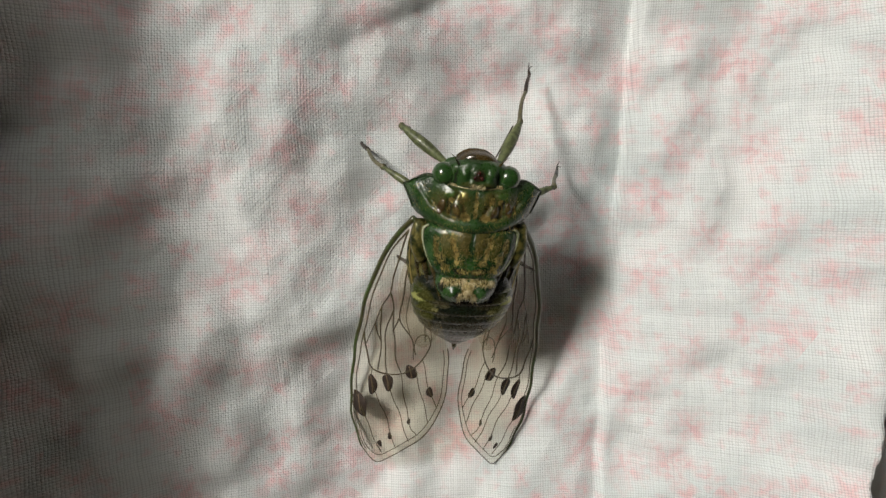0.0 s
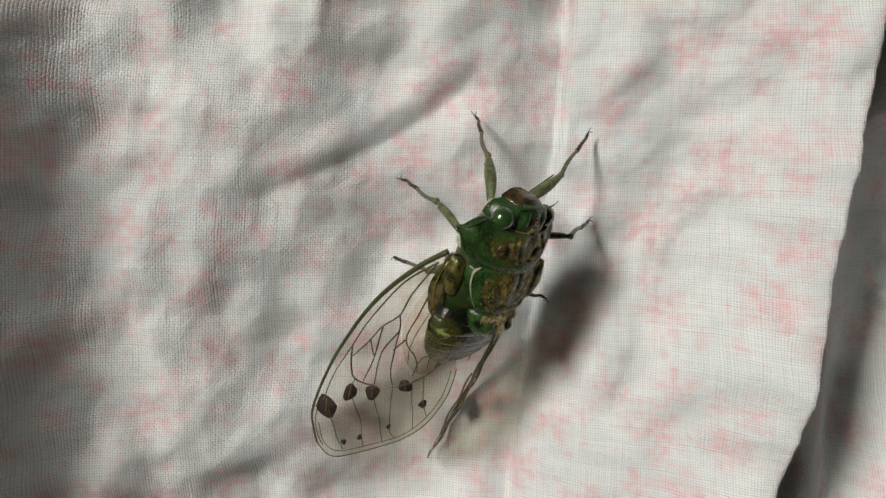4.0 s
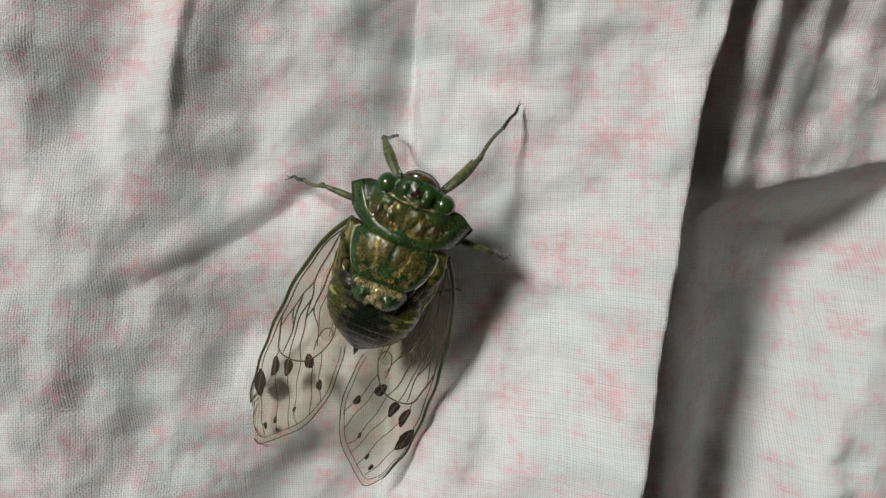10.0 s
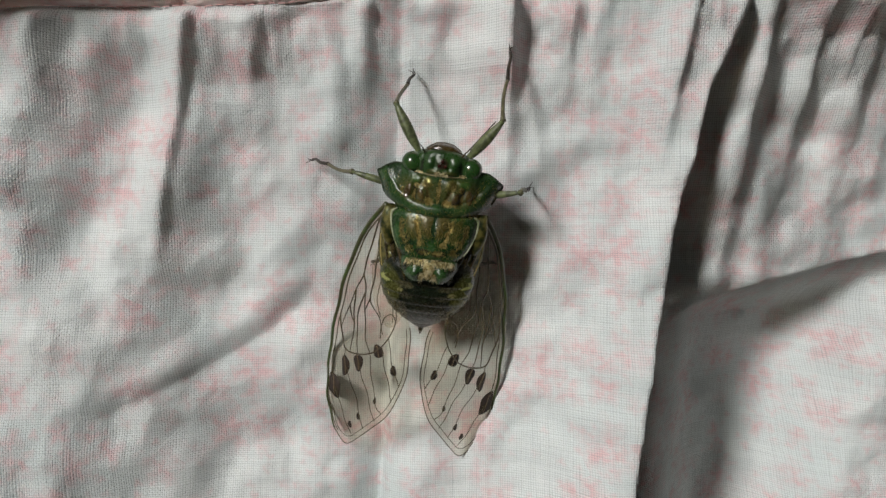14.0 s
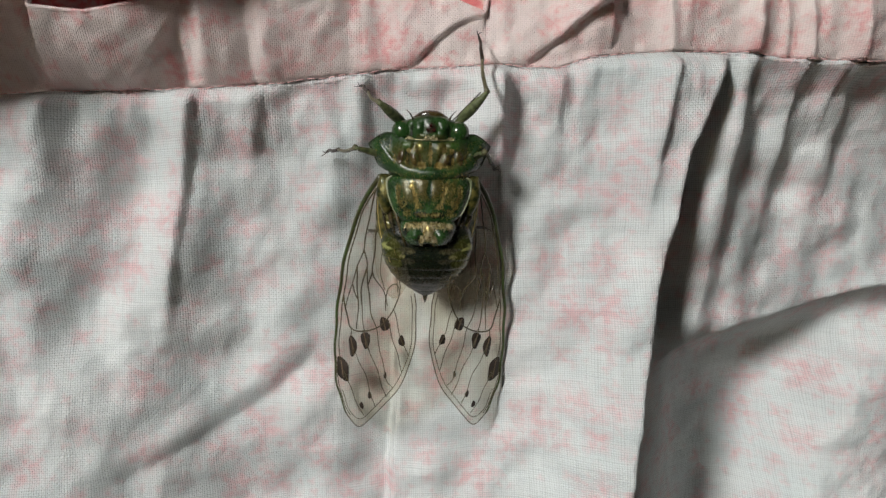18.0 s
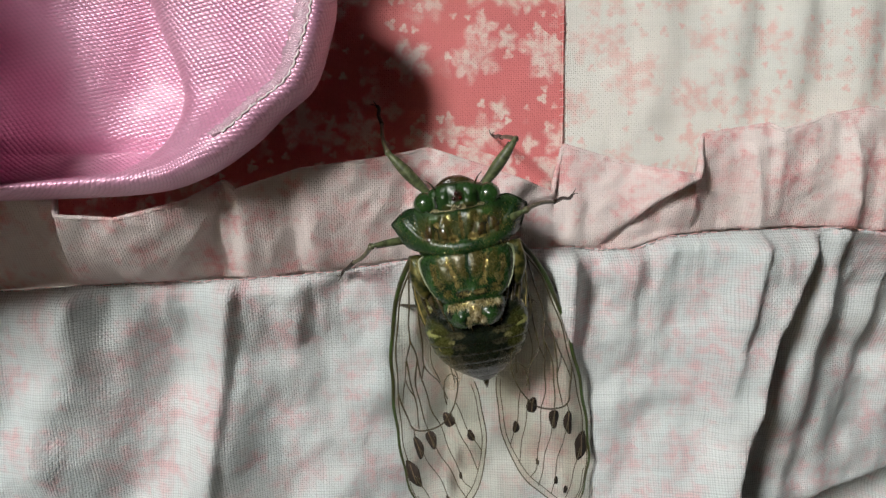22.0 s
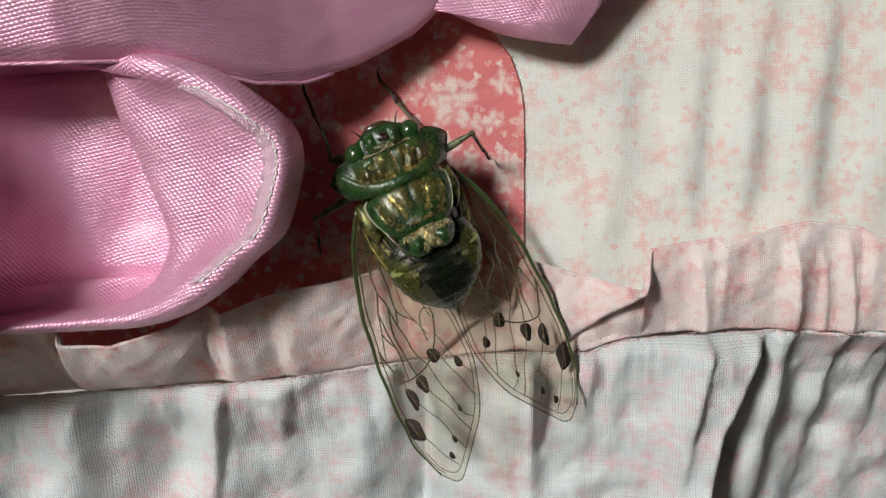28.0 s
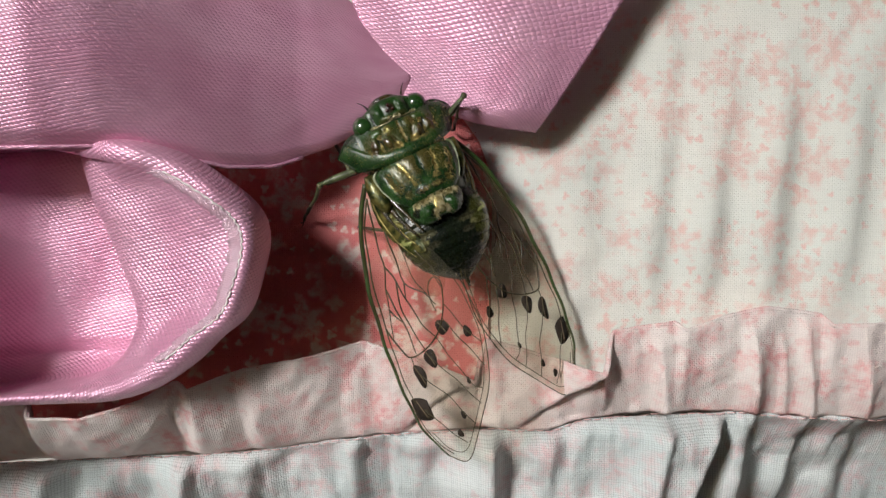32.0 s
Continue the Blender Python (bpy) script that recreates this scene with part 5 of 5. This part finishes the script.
    gleam = [tube(spline([wing_point(s, a, b, 0.5) for a, b in p], 14), np.linspace(0.10, 0.05, 14), 5) for p in ([(0.6, 0.2), (4.0, 0.6), (8.0, 2.4), (11.0, 4.4)], [(1.0, -0.3), (5.0, -0.3), (9.0, 1.2), (12.0, 3.4)], [(1.2, 0.7), (4.5, 2.0), (8.0, 3.6)])]
    bug_part("vein", *join(gleam), GOLD, wing, "golden veins at the root")
    v, f = dome(closed([(-7.0, 2.4), (-5.6, 2.2), (-4.9, -0.4), (-5.2, -2.6), (-6.2, -3.2), (-7.4, -0.6)], 24), -4.6, 0.8, 1.0, 6)
    bug_part("axilla", [(x * (1 if s < 0 else -1), y, z) for x, y, z in v], f, BRONZE, wing, "olive plate at the wing's root")
    return wing


LEGS = {"LF": ((-2.6, -2.2, 8.6), 8.6, 12.4), "RF": ((2.6, -2.2, 8.6), 8.6, 12.4), "LM": ((-4.6, -1.2, 4.2), 7.8, 12.4), "RM": ((4.6, -1.2, 4.2), 7.8, 12.4), "LH": ((-4.4, -0.6, 0.2), 6.4, 12.5), "RH": ((4.4, -0.6, 0.2), 6.4, 12.5)}


def build_leg(ci, key):
    """A leg along +z from its root: the thigh is a part, shin and foot hang on it."""
    root, l1, l2 = LEGS[key]
    thick = 0.74 if key[1] == "F" else 0.50
    zs = np.linspace(-0.8, l1, 14)
    rad = thick * (0.34 + 0.70 * np.sin(np.pi * np.clip((zs - 0.6) / (l1 - 0.2), 0, 1)) ** 1.1)
    path = np.stack([np.zeros(14), 0.25 * np.sin(zs / l1 * 3), zs], 1)
    thigh = bug_part("leg", *tube(path, rad, 10), LEG, ci, "pale green leg with a dark foot")
    ridge = np.stack([np.full(10, rad[6] * 0.55), np.full(10, -rad[6] * 0.75), np.linspace(0.8, l1 - 0.8, 10)], 1)
    bug_part("ridge", *tube(ridge, 0.09, 4), TARSUS, thigh, "dark line along the thigh")
    shin_len = l2 * 0.58
    zs = np.linspace(0, shin_len, 12)
    bend = 0.35 * np.sin(zs / shin_len * math.pi)
    shin = bug_part("shin", *tube(np.stack([bend, np.zeros(12), zs], 1), np.interp(zs, (0, 0.8, shin_len), (0.46, 0.30, 0.24)), 8), SHIN, thigh)
    rest = l2 - shin_len
    pts = spline([(0, 0, shin_len - 0.2), (0.15, 0.1, shin_len + rest * 0.4), (-0.1, 0.0, shin_len + rest * 0.75), (0.35, 0.1, l2)], 14)
    claws = [tube(pts, np.interp(np.arange(14), (0, 6, 11, 13), (0.30, 0.24, 0.22, 0.08)), 7)]
    for q in (-1, 1):
        claws.append(tube(spline([(0.2, 0, l2 - 0.2), (0.45 + 0.2 * q, 0.3, l2 + 0.25), (0.5 + 0.45 * q, 0.6, l2 + 0.3)], 6), np.linspace(0.10, 0.03, 6), 4))
    foot = bug_part("foot", *join(claws), TARSUS, thigh, "dark brown foot with two claws")
    return thigh, shin, foot


def build_cicada():
    ci = new("cicada")
    tagged(ci, "emerald green cicada with clear spotted wings climbing the cloth", "cicada")
    cicada_thorax(ci)
    cicada_abdomen(ci)
    cicada_pronotum(ci)
    cicada_head(ci)
    cicada_coxae(ci)
    pair = build_wing(ci, -1), build_wing(ci, 1)
    return ci, pair, {key: build_leg(ci, key) for key in LEGS}


build_back()
build_applique()
build_skirt()
ruffle_ob = build_ruffle()
build_seam(ruffle_ob)
build_bow()
cicada, wings, legs = build_cicada()

# an unseen plain room added round the hanging cloth for warm bounce, with a tall opening to the sun
def slab(name, lo, hi, mat, label, category):
    """A straight slab of the room between two corners, in millimetres."""
    v = [(x, y, z) for x in (lo[0], hi[0]) for y in (lo[1], hi[1]) for z in (lo[2], hi[2])]
    f = [(0, 1, 3, 2), (4, 6, 7, 5), (0, 4, 5, 1), (2, 3, 7, 6), (0, 2, 6, 4), (1, 5, 7, 3)]
    return tagged(mesh_object(name, v, f, mat, smooth=False), label, category, kind="structure")


slab("unseen_wall_north", (-1200, 70, -1200), (1700, 170, 1500), PLASTER, "unseen pale plaster wall added behind the hanging cloth", "wall")
slab("unseen_wall_east", (1700, -2800, -1200), (1800, 170, 1500), PLASTER, "unseen pale plaster side wall added for bounce light", "wall")
slab("unseen_wall_south", (-1200, -2900, -1200), (1800, -2800, 1500), PLASTER, "unseen pale plaster wall added across from the cloth for bounce light", "wall")
# unseen wall; its edge is set to dim the sun towards one side
slab("west_shade_wall", (-1300, -1720, -1200), (-1200, 170, 1500), PLASTER, "unseen plaster wall added beside the opening for the sun", "wall")
slab("unseen_wall_west", (-1300, -2900, -1200), (-1200, -2600, 1500), PLASTER, "unseen plaster wall added beside the opening for the sun", "wall")
slab("unseen_wall_sill", (-1300, -2600, -1200), (-1200, -1720, -400), PLASTER, "unseen plaster wall added under the opening for the sun", "wall")
slab("floor", (-1300, -2900, -1300), (1800, 170, -1200), BOARDS, "unseen brown wooden floor added for warm bounce light", "floor")
slab("ceiling", (-1300, -2900, 1500), (1800, 170, 1600), PLASTER, "unseen pale ceiling added for bounce light", "ceiling")


# ---- what moves ----
def turned(x, y, z, rx, ry, rz):
    turn = Matrix.Rotation(radians(ry), 4, "Y") @ Matrix.Rotation(radians(rx), 4, "X") @ Matrix.Rotation(radians(rz), 4, "Z")
    return Matrix.Translation((x * MM, y * MM, z * MM)) @ turn


def stand(body, key, foot, tuck=0.0):
    """Thigh, shin and foot of a leg in the body's space, so that the foot stands at a place in the world (mm); a tucked fore leg folds under the head."""
    root, l1, l2 = (Vector(LEGS[key][0]) * BUG, LEGS[key][1] * BUG, LEGS[key][2] * BUG)
    target = body.inverted() @ (Vector(foot) * MM) / MM
    way = target - root
    dist = min(max(way.length, 5.0), (l1 + l2) * 0.985)
    way.normalize()
    side = -1 if root.x < 0 else 1
    pole = Vector((0.1 * side, 0.1, -1.0)) if key[1] == "H" else Vector((0.55 * side, -0.6, 0.45)).lerp(Vector((0.45 * side, 0.5, -1.0)), tuck) if key[1] == "F" else Vector((0.45 * side, -1.0, 0.25))
    pole = (pole - way * pole.dot(way)).normalized()
    cosine = (l1 * l1 + dist * dist - l2 * l2) / (2 * l1 * dist)
    lift = math.acos(min(max(cosine, -1), 1))
    thigh_way = (way * math.cos(lift) + pole * math.sin(lift)).normalized()
    knee = root + thigh_way * l1
    shin_way = (root + way * dist - knee).normalized()

    def frame_of(axis):
        side = pole.cross(axis).normalized()
        up = axis.cross(side)
        return Matrix((side, up, axis)).transposed()

    a, b = frame_of(thigh_way), frame_of(shin_way)
    thigh_pose = Matrix.Translation(root * MM) @ a.to_4x4()
    shin_pose = Matrix.Translation((0, 0, l1 * MM)) @ (a.transposed() @ b).to_4x4()
    return thigh_pose, shin_pose


def wing_turn(side, degrees, spread=0.0):
    """A wing raised a little about its root, and spread flatter about its length."""
    root = Vector((WING_BASE.x * -side, WING_BASE.y, WING_BASE.z)) * MM * BUG
    axis = Vector((WING_ACROSS.x * -side, WING_ACROSS.y, WING_ACROSS.z))
    length = Vector((WING_ALONG.x * -side, WING_ALONG.y, WING_ALONG.z))
    turn = Matrix.Rotation(radians(degrees * side), 4, axis) @ Matrix.Rotation(radians(spread * side), 4, length)
    return Matrix.Translation(root) @ turn @ Matrix.Translation(-root)


def motions():
    body_rows = [
        (0, 5.67, -1.00, -8.58, 13.0, 6.4, 5.0, 0.4, -0.4),
        (1, 7.40, -1.61, -0.35, 11.5, 6.2, 13.4, -0.2, -0.2),
        (2, 12.89, -1.94, 5.89, 8.9, 10.2, 32.2, -0.5, 0.3),
        (3, 17.14, -2.88, 10.60, 10.2, 14.3, 33.1, -2.2, 0.6),
        (5.5, 22.83, -5.91, 9.88, 22.3, 17.3, 42.9, -4.6, -0.4),
        (6, 22.80, -5.95, 9.94, 22.4, 17.4, 42.9, -4.7, -0.4),
        (7, 24.69, -4.43, 11.41, 19.2, 21.6, 38.5, -4.1, 0.6),
        (8, 28.04, -2.88, 14.61, 15.7, 27.3, 37.1, -2.6, 0.7),
        (9, 29.93, -1.83, 21.95, 7.2, 26.5, 11.1, -1.0, 0.5),
        (10, 31.66, -1.12, 25.77, 9.2, 20.7, -1.4, 0.1, 0.1),
        (11, 33.37, -1.25, 31.07, 4.0, 18.3, 5.5, -0.3, -0.3),
        (12, 35.62, -1.48, 36.53, 6.1, 14.8, 3.9, 0.7, -0.6),
        (13, 40.59, -1.41, 41.11, 4.3, 12.9, 9.2, 1.3, -0.8),
        (14, 39.59, -1.84, 47.88, 10.2, 7.2, -1.1, 0.8, -0.1),
        (14.5, 39.39, -1.97, 49.37, 9.5, 5.7, -2.0, 1.0, -0.1),
        (16.5, 37.92, -2.37, 56.54, 8.5, 3.2, -1.9, 0.6, -0.1),
        (17, 37.41, -2.30, 56.79, 8.4, 2.6, -2.1, 0.4, 0.4),
        (18, 38.97, -2.41, 63.34, 4.2, 2.7, -1.3, 1.8, -0.6),
        (19, 39.47, -2.75, 68.53, 2.4, 2.8, 1.6, 1.4, -0.9),
        (20, 38.47, -2.85, 70.41, 1.5, 3.0, -1.5, 1.5, -0.9),
        (20.5, 37.30, -3.17, 73.19, 3.7, 1.3, -1.4, 0.9, -0.4),
        (21, 37.27, -3.31, 76.17, 2.7, 0.5, -2.2, 1.0, -0.4),
        (21.5, 36.76, -4.08, 79.37, 0.8, -2.8, -2.7, 1.2, -0.4),
        (22, 35.79, -4.24, 81.61, 0.1, -7.7, -3.3, 1.0, -0.1),
        (23, 34.74, -4.01, 83.04, 1.3, -10.0, -4.8, 0.5, 0.6),
        (24, 34.26, -3.20, 87.17, -3.2, -13.0, -3.9, 1.6, -0.4),
        (24.5, 34.13, -2.60, 90.60, -7.1, -15.9, -0.8, 1.5, -0.0),
        (26.5, 32.31, -1.63, 96.74, -6.5, -19.8, 1.2, 1.1, -0.5),
        (27, 32.93, -1.13, 99.02, -8.9, -20.3, 3.1, 1.9, -0.4),
        (28, 33.52, -5.36, 106.95, -9.3, -23.2, 9.0, 1.6, -1.4),
        (29, 34.36, -4.98, 109.60, -9.1, -24.8, 6.8, 1.9, -1.5),
        (30, 34.59, -4.66, 111.77, -9.2, -25.4, 7.5, 1.9, -1.3),
        (30.5, 35.80, -4.62, 116.01, -11.5, -27.4, 12.3, 2.7, -2.7),
        (31, 36.35, -4.79, 118.30, -11.1, -27.7, 12.0, 2.8, -2.0),
        (32, 40.02, -5.31, 122.46, -9.5, -26.4, 12.6, 4.2, -4.2),
    ]
    axle = Vector((0, WING_BASE.y * MM * BUG, 0))

    def twist(t):
        """The body leans to one side between its wings while it turns."""
        lean = float(np.interp(t, (0, 2, 3, 5.5, 8, 9, 10), (0, 5, 9, 15, 15, 7, 0)))
        return Matrix.Translation(axle) @ Matrix.Rotation(radians(lean), 4, "Z") @ Matrix.Translation(-axle)

    walk(cicada, [(t, turned(*p[:6]) @ twist(t)) for t, *p in body_rows])
    for wing, side, col in ((wings[0], -1, 6), (wings[1], 1, 7)):
        walk(wing, [(t, twist(t).inverted() @ wing_turn(side, p[col], float(np.interp(t, (23, 26.5, 32), (0, 14, 14))) if side > 0 else 0.0)) for t, *p in body_rows])
    times = [r[0] for r in body_rows]

    def body_at(t):
        i = min(range(len(times)), key=lambda k: abs(times[k] - t))
        return turned(*body_rows[i][1:7]) @ twist(times[i])

    def step(key, rows):
        thigh_rows, shin_rows = [], []
        for t, x, z, depth in rows:
            a, b = stand(body_at(t), key, (x, -depth, z), float(smooth((t - 25.5) / 2)))
            thigh_rows.append((t, a))
            shin_rows.append((t, b))
        thigh, shin, foot = legs[key]
        walk(thigh, thigh_rows)
        walk(shin, shin_rows)
        walk(foot, shin_rows)

    step("LF", [(0, -1.6, 5.7, -9.7), (1, 1.1, 22.3, -10.7), (2, 10.9, 24.8, -11.2), (3, 14.4, 30.5, -10.6), (5.5, 25.3, 31.5, -10.9), (6, 25.3, 31.5, -10.9), (7, 25.0, 31.0, -10.6), (8, 25.6, 30.5, -10.8), (9, 31.5, 43.6, -13.8), (10, 31.3, 42.7, -13.4), (11, 31.3, 57.6, -10.6), (12, 31.6, 56.1, -11.7), (13, 34.8, 61.8, -8.3), (14, 36.7, 70.7, -5.1), (14.5, 36.8, 70.2, -5.3), (16.5, 29.1, 79.7, -0.3), (17, 29.1, 79.6, -0.3), (18, 29.2, 79.7, -0.3), (19, 31.0, 95.5, -4.2), (20, 31.5, 94.8, -4.2), (20.5, 31.5, 95.2, -4.2), (21.5, 24.0, 105.4, -4.2), (22, 24.3, 103.9, -4.2), (23, 24.3, 103.8, -4.2), (24, 24.2, 103.6, -4.2), (24.5, 24.1, 104.0, -4.2), (26.5, 16.5, 113.5, -4.2), (27, 16.1, 113.4, -4.2), (28, 18.0, 125.3, -4.2), (29, 18.7, 124.6, -4.2), (30, 19.0, 124.1, -4.2), (30.5, 19.1, 124.3, -4.2), (31, 20.4, 126.3, -4.2), (32, 24.2, 133.9, -4.2)])
    step("RF", [(0, 16.8, 15.5, -11.7), (1, 16.4, 14.7, -11.9), (2, 22.1, 26.1, -9.3), (3, 38.1, 28.8, -9.9), (5.5, 37.3, 31.3, -9.6), (6, 37.6, 31.1, -9.6), (7, 36.7, 31.3, -9.8), (8, 46.1, 31.7, -8.5), (9, 46.7, 31.5, -8.4), (10, 49.7, 46.9, -5.7), (11, 46.5, 46.8, -6.7), (12, 49.8, 56.9, -3.1), (13, 49.9, 59.6, -2.5), (14, 50.7, 72.8, 2.5), (14.5, 46.8, 72.3, 0.9), (16.5, 46.5, 71.7, 0.5), (17, 46.5, 72.2, 0.7), (18, 47.5, 86.6, 1.3), (19, 47.3, 86.6, 1.4), (20, 47.2, 86.8, 1.4), (20.5, 49.9, 95.5, -4.2), (21.5, 40.6, 99.0, -4.2), (22, 40.7, 98.8, -4.2), (23, 40.4, 98.8, -4.2), (24, 34.0, 113.3, -4.2), (24.5, 34.0, 112.9, -4.2), (26.5, 33.8, 112.8, -4.2), (27, 33.8, 125.1, -4.2), (28, 29.3, 126.4, -4.2), (29, 29.4, 126.4, -4.2), (30, 29.1, 126.2, -4.2), (30.5, 33.4, 136.7, -4.2), (31, 32.9, 138.9, -4.2), (32, 33.2, 139.1, -4.2)])
    step("LM", [(0, -9.3, 4.7, -9.8), (1, -8.8, 4.5, -10.0), (2, -2.2, 12.6, -10.8), (3, 3.7, 18.6, -10.9), (5.5, 8.7, 21.5, -10.6), (6, 8.5, 21.4, -10.6), (7, 7.6, 21.9, -10.7), (8, 17.7, 28.8, -8.5), (9, 17.4, 28.8, -8.7), (10, 15.0, 35.8, -8.7), (11, 15.2, 35.5, -8.9), (12, 20.1, 47.9, -7.8), (13, 26.6, 51.8, -9.0), (14, 20.5, 57.4, -7.2), (14.5, 21.0, 57.3, -7.1), (16.5, 20.4, 57.1, -7.3), (17, 20.6, 57.2, -7.3), (18, 23.4, 69.7, -3.1), (19, 23.9, 69.3, -2.9), (20, 27.3, 75.2, -2.9), (20.5, 17.6, 80.2, -2.4), (21.5, 18.7, 80.1, -2.6), (22, 18.3, 79.9, -2.6), (23, 13.6, 85.3, 1.9), (24, 14.2, 84.9, 1.7), (24.5, 15.2, 90.2, 4.4), (26.5, 12.9, 92.8, 2.4), (27, 11.9, 93.1, -4.2), (28, 19.3, 99.7, -4.2), (29, 19.4, 99.8, -4.2), (30, 18.3, 103.9, -4.2), (30.5, 17.1, 111.2, -4.2), (31, 17.4, 110.8, -4.2), (32, 22.2, 116.3, -4.2)])
    step("RM", [(0, 20.2, -0.7, -13.3), (1, 18.8, 9.8, -12.2), (2, 29.8, 12.9, -13.4), (3, 34.2, 15.3, -10.9), (5.5, 39.3, 14.7, -9.5), (6, 39.3, 14.7, -9.5), (7, 40.2, 11.0, -10.4), (8, 43.7, 13.6, -10.4), (9, 42.5, 11.5, -10.6), (10, 48.4, 23.5, -9.8), (11, 49.1, 23.4, -9.9), (12, 50.4, 36.4, -7.1), (13, 56.7, 37.4, -5.5), (14, 54.3, 52.7, -4.1), (14.5, 54.2, 52.7, -4.1), (16.5, 50.3, 65.8, -0.3), (17, 50.0, 65.7, -0.6), (18, 49.8, 66.0, -0.7), (19, 55.3, 78.3, -0.3), (20, 54.7, 78.2, -0.5), (20.5, 54.6, 78.2, -0.5), (21.5, 51.6, 90.4, 3.3), (22, 50.9, 90.1, 3.1), (23, 50.4, 90.3, 3.2), (24, 46.4, 98.7, -4.2), (24.5, 46.5, 98.4, -4.2), (26.5, 45.5, 112.7, -4.2), (27, 44.9, 112.6, -4.2), (28, 46.2, 112.4, -4.2), (29, 47.2, 122.4, -4.2), (30, 46.8, 121.9, -4.2), (30.5, 46.8, 122.0, -4.2), (31, 46.8, 121.8, -4.2), (32, 45.9, 129.5, -4.2)])
    step("LH", [(0, -4.3, -12.7, -11.3), (2, 0.2, 2.4, -10.0), (3, 3.2, 7.9, -11.4), (5.5, 8.4, 8.3, -12.2), (6, 8.5, 8.5, -12.3), (7, 11.3, 10.2, -12.5), (8, 11.5, 11.2, -12.5), (9, 14.9, 22.9, -10.1), (10, 21.2, 18.9, -10.6), (12, 25.7, 29.5, -10.6), (14, 29.5, 40.9, -12.2), (14.5, 29.8, 42.3, -12.4), (17, 28.1, 49.7, -9.9), (18, 29.4, 56.7, -10.0), (20, 29.0, 63.9, -7.7), (21, 27.9, 69.9, -4.0), (22, 26.4, 75.0, -3.3), (23, 25.3, 76.5, -3.0), (24, 24.5, 81.0, -1.0), (27, 23.9, 93.3, -1.1), (28, 24.3, 99.9, -4.2), (29, 25.2, 102.5, -4.2), (30, 25.5, 104.7, -4.2), (31, 27.3, 110.9, -4.2), (32, 30.5, 115.2, -4.2)])
    step("RH", [(0, 17.2, -16.9, -18.5), (1, 18.5, -8.4, -16.0), (2, 23.9, -2.6, -14.6), (3, 28.4, 1.8, -14.0), (5.5, 34.0, 3.5, -10.8), (6, 33.9, 3.5, -10.8), (7, 34.7, 4.9, -10.5), (8, 38.1, 8.0, -10.2), (9, 39.8, 15.2, -9.4), (10, 41.1, 18.9, -9.8), (12, 45.6, 29.6, -8.9), (14, 49.1, 41.2, -7.0), (14.5, 49.3, 42.6, -7.0), (17, 47.6, 49.9, -6.7), (18, 48.5, 56.9, -4.1), (20, 47.8, 64.2, -2.4), (21, 46.4, 69.8, -0.5), (22, 45.0, 75.5, -0.6), (23, 44.1, 76.8, -1.8), (24, 43.1, 81.1, -0.5), (27, 42.1, 93.2, -1.3), (28, 43.4, 99.9, -4.2), (29, 44.3, 102.5, -4.2), (30, 44.6, 104.7, -4.2), (31, 46.4, 110.9, -4.2), (32, 49.6, 115.2, -4.2)])


motions()
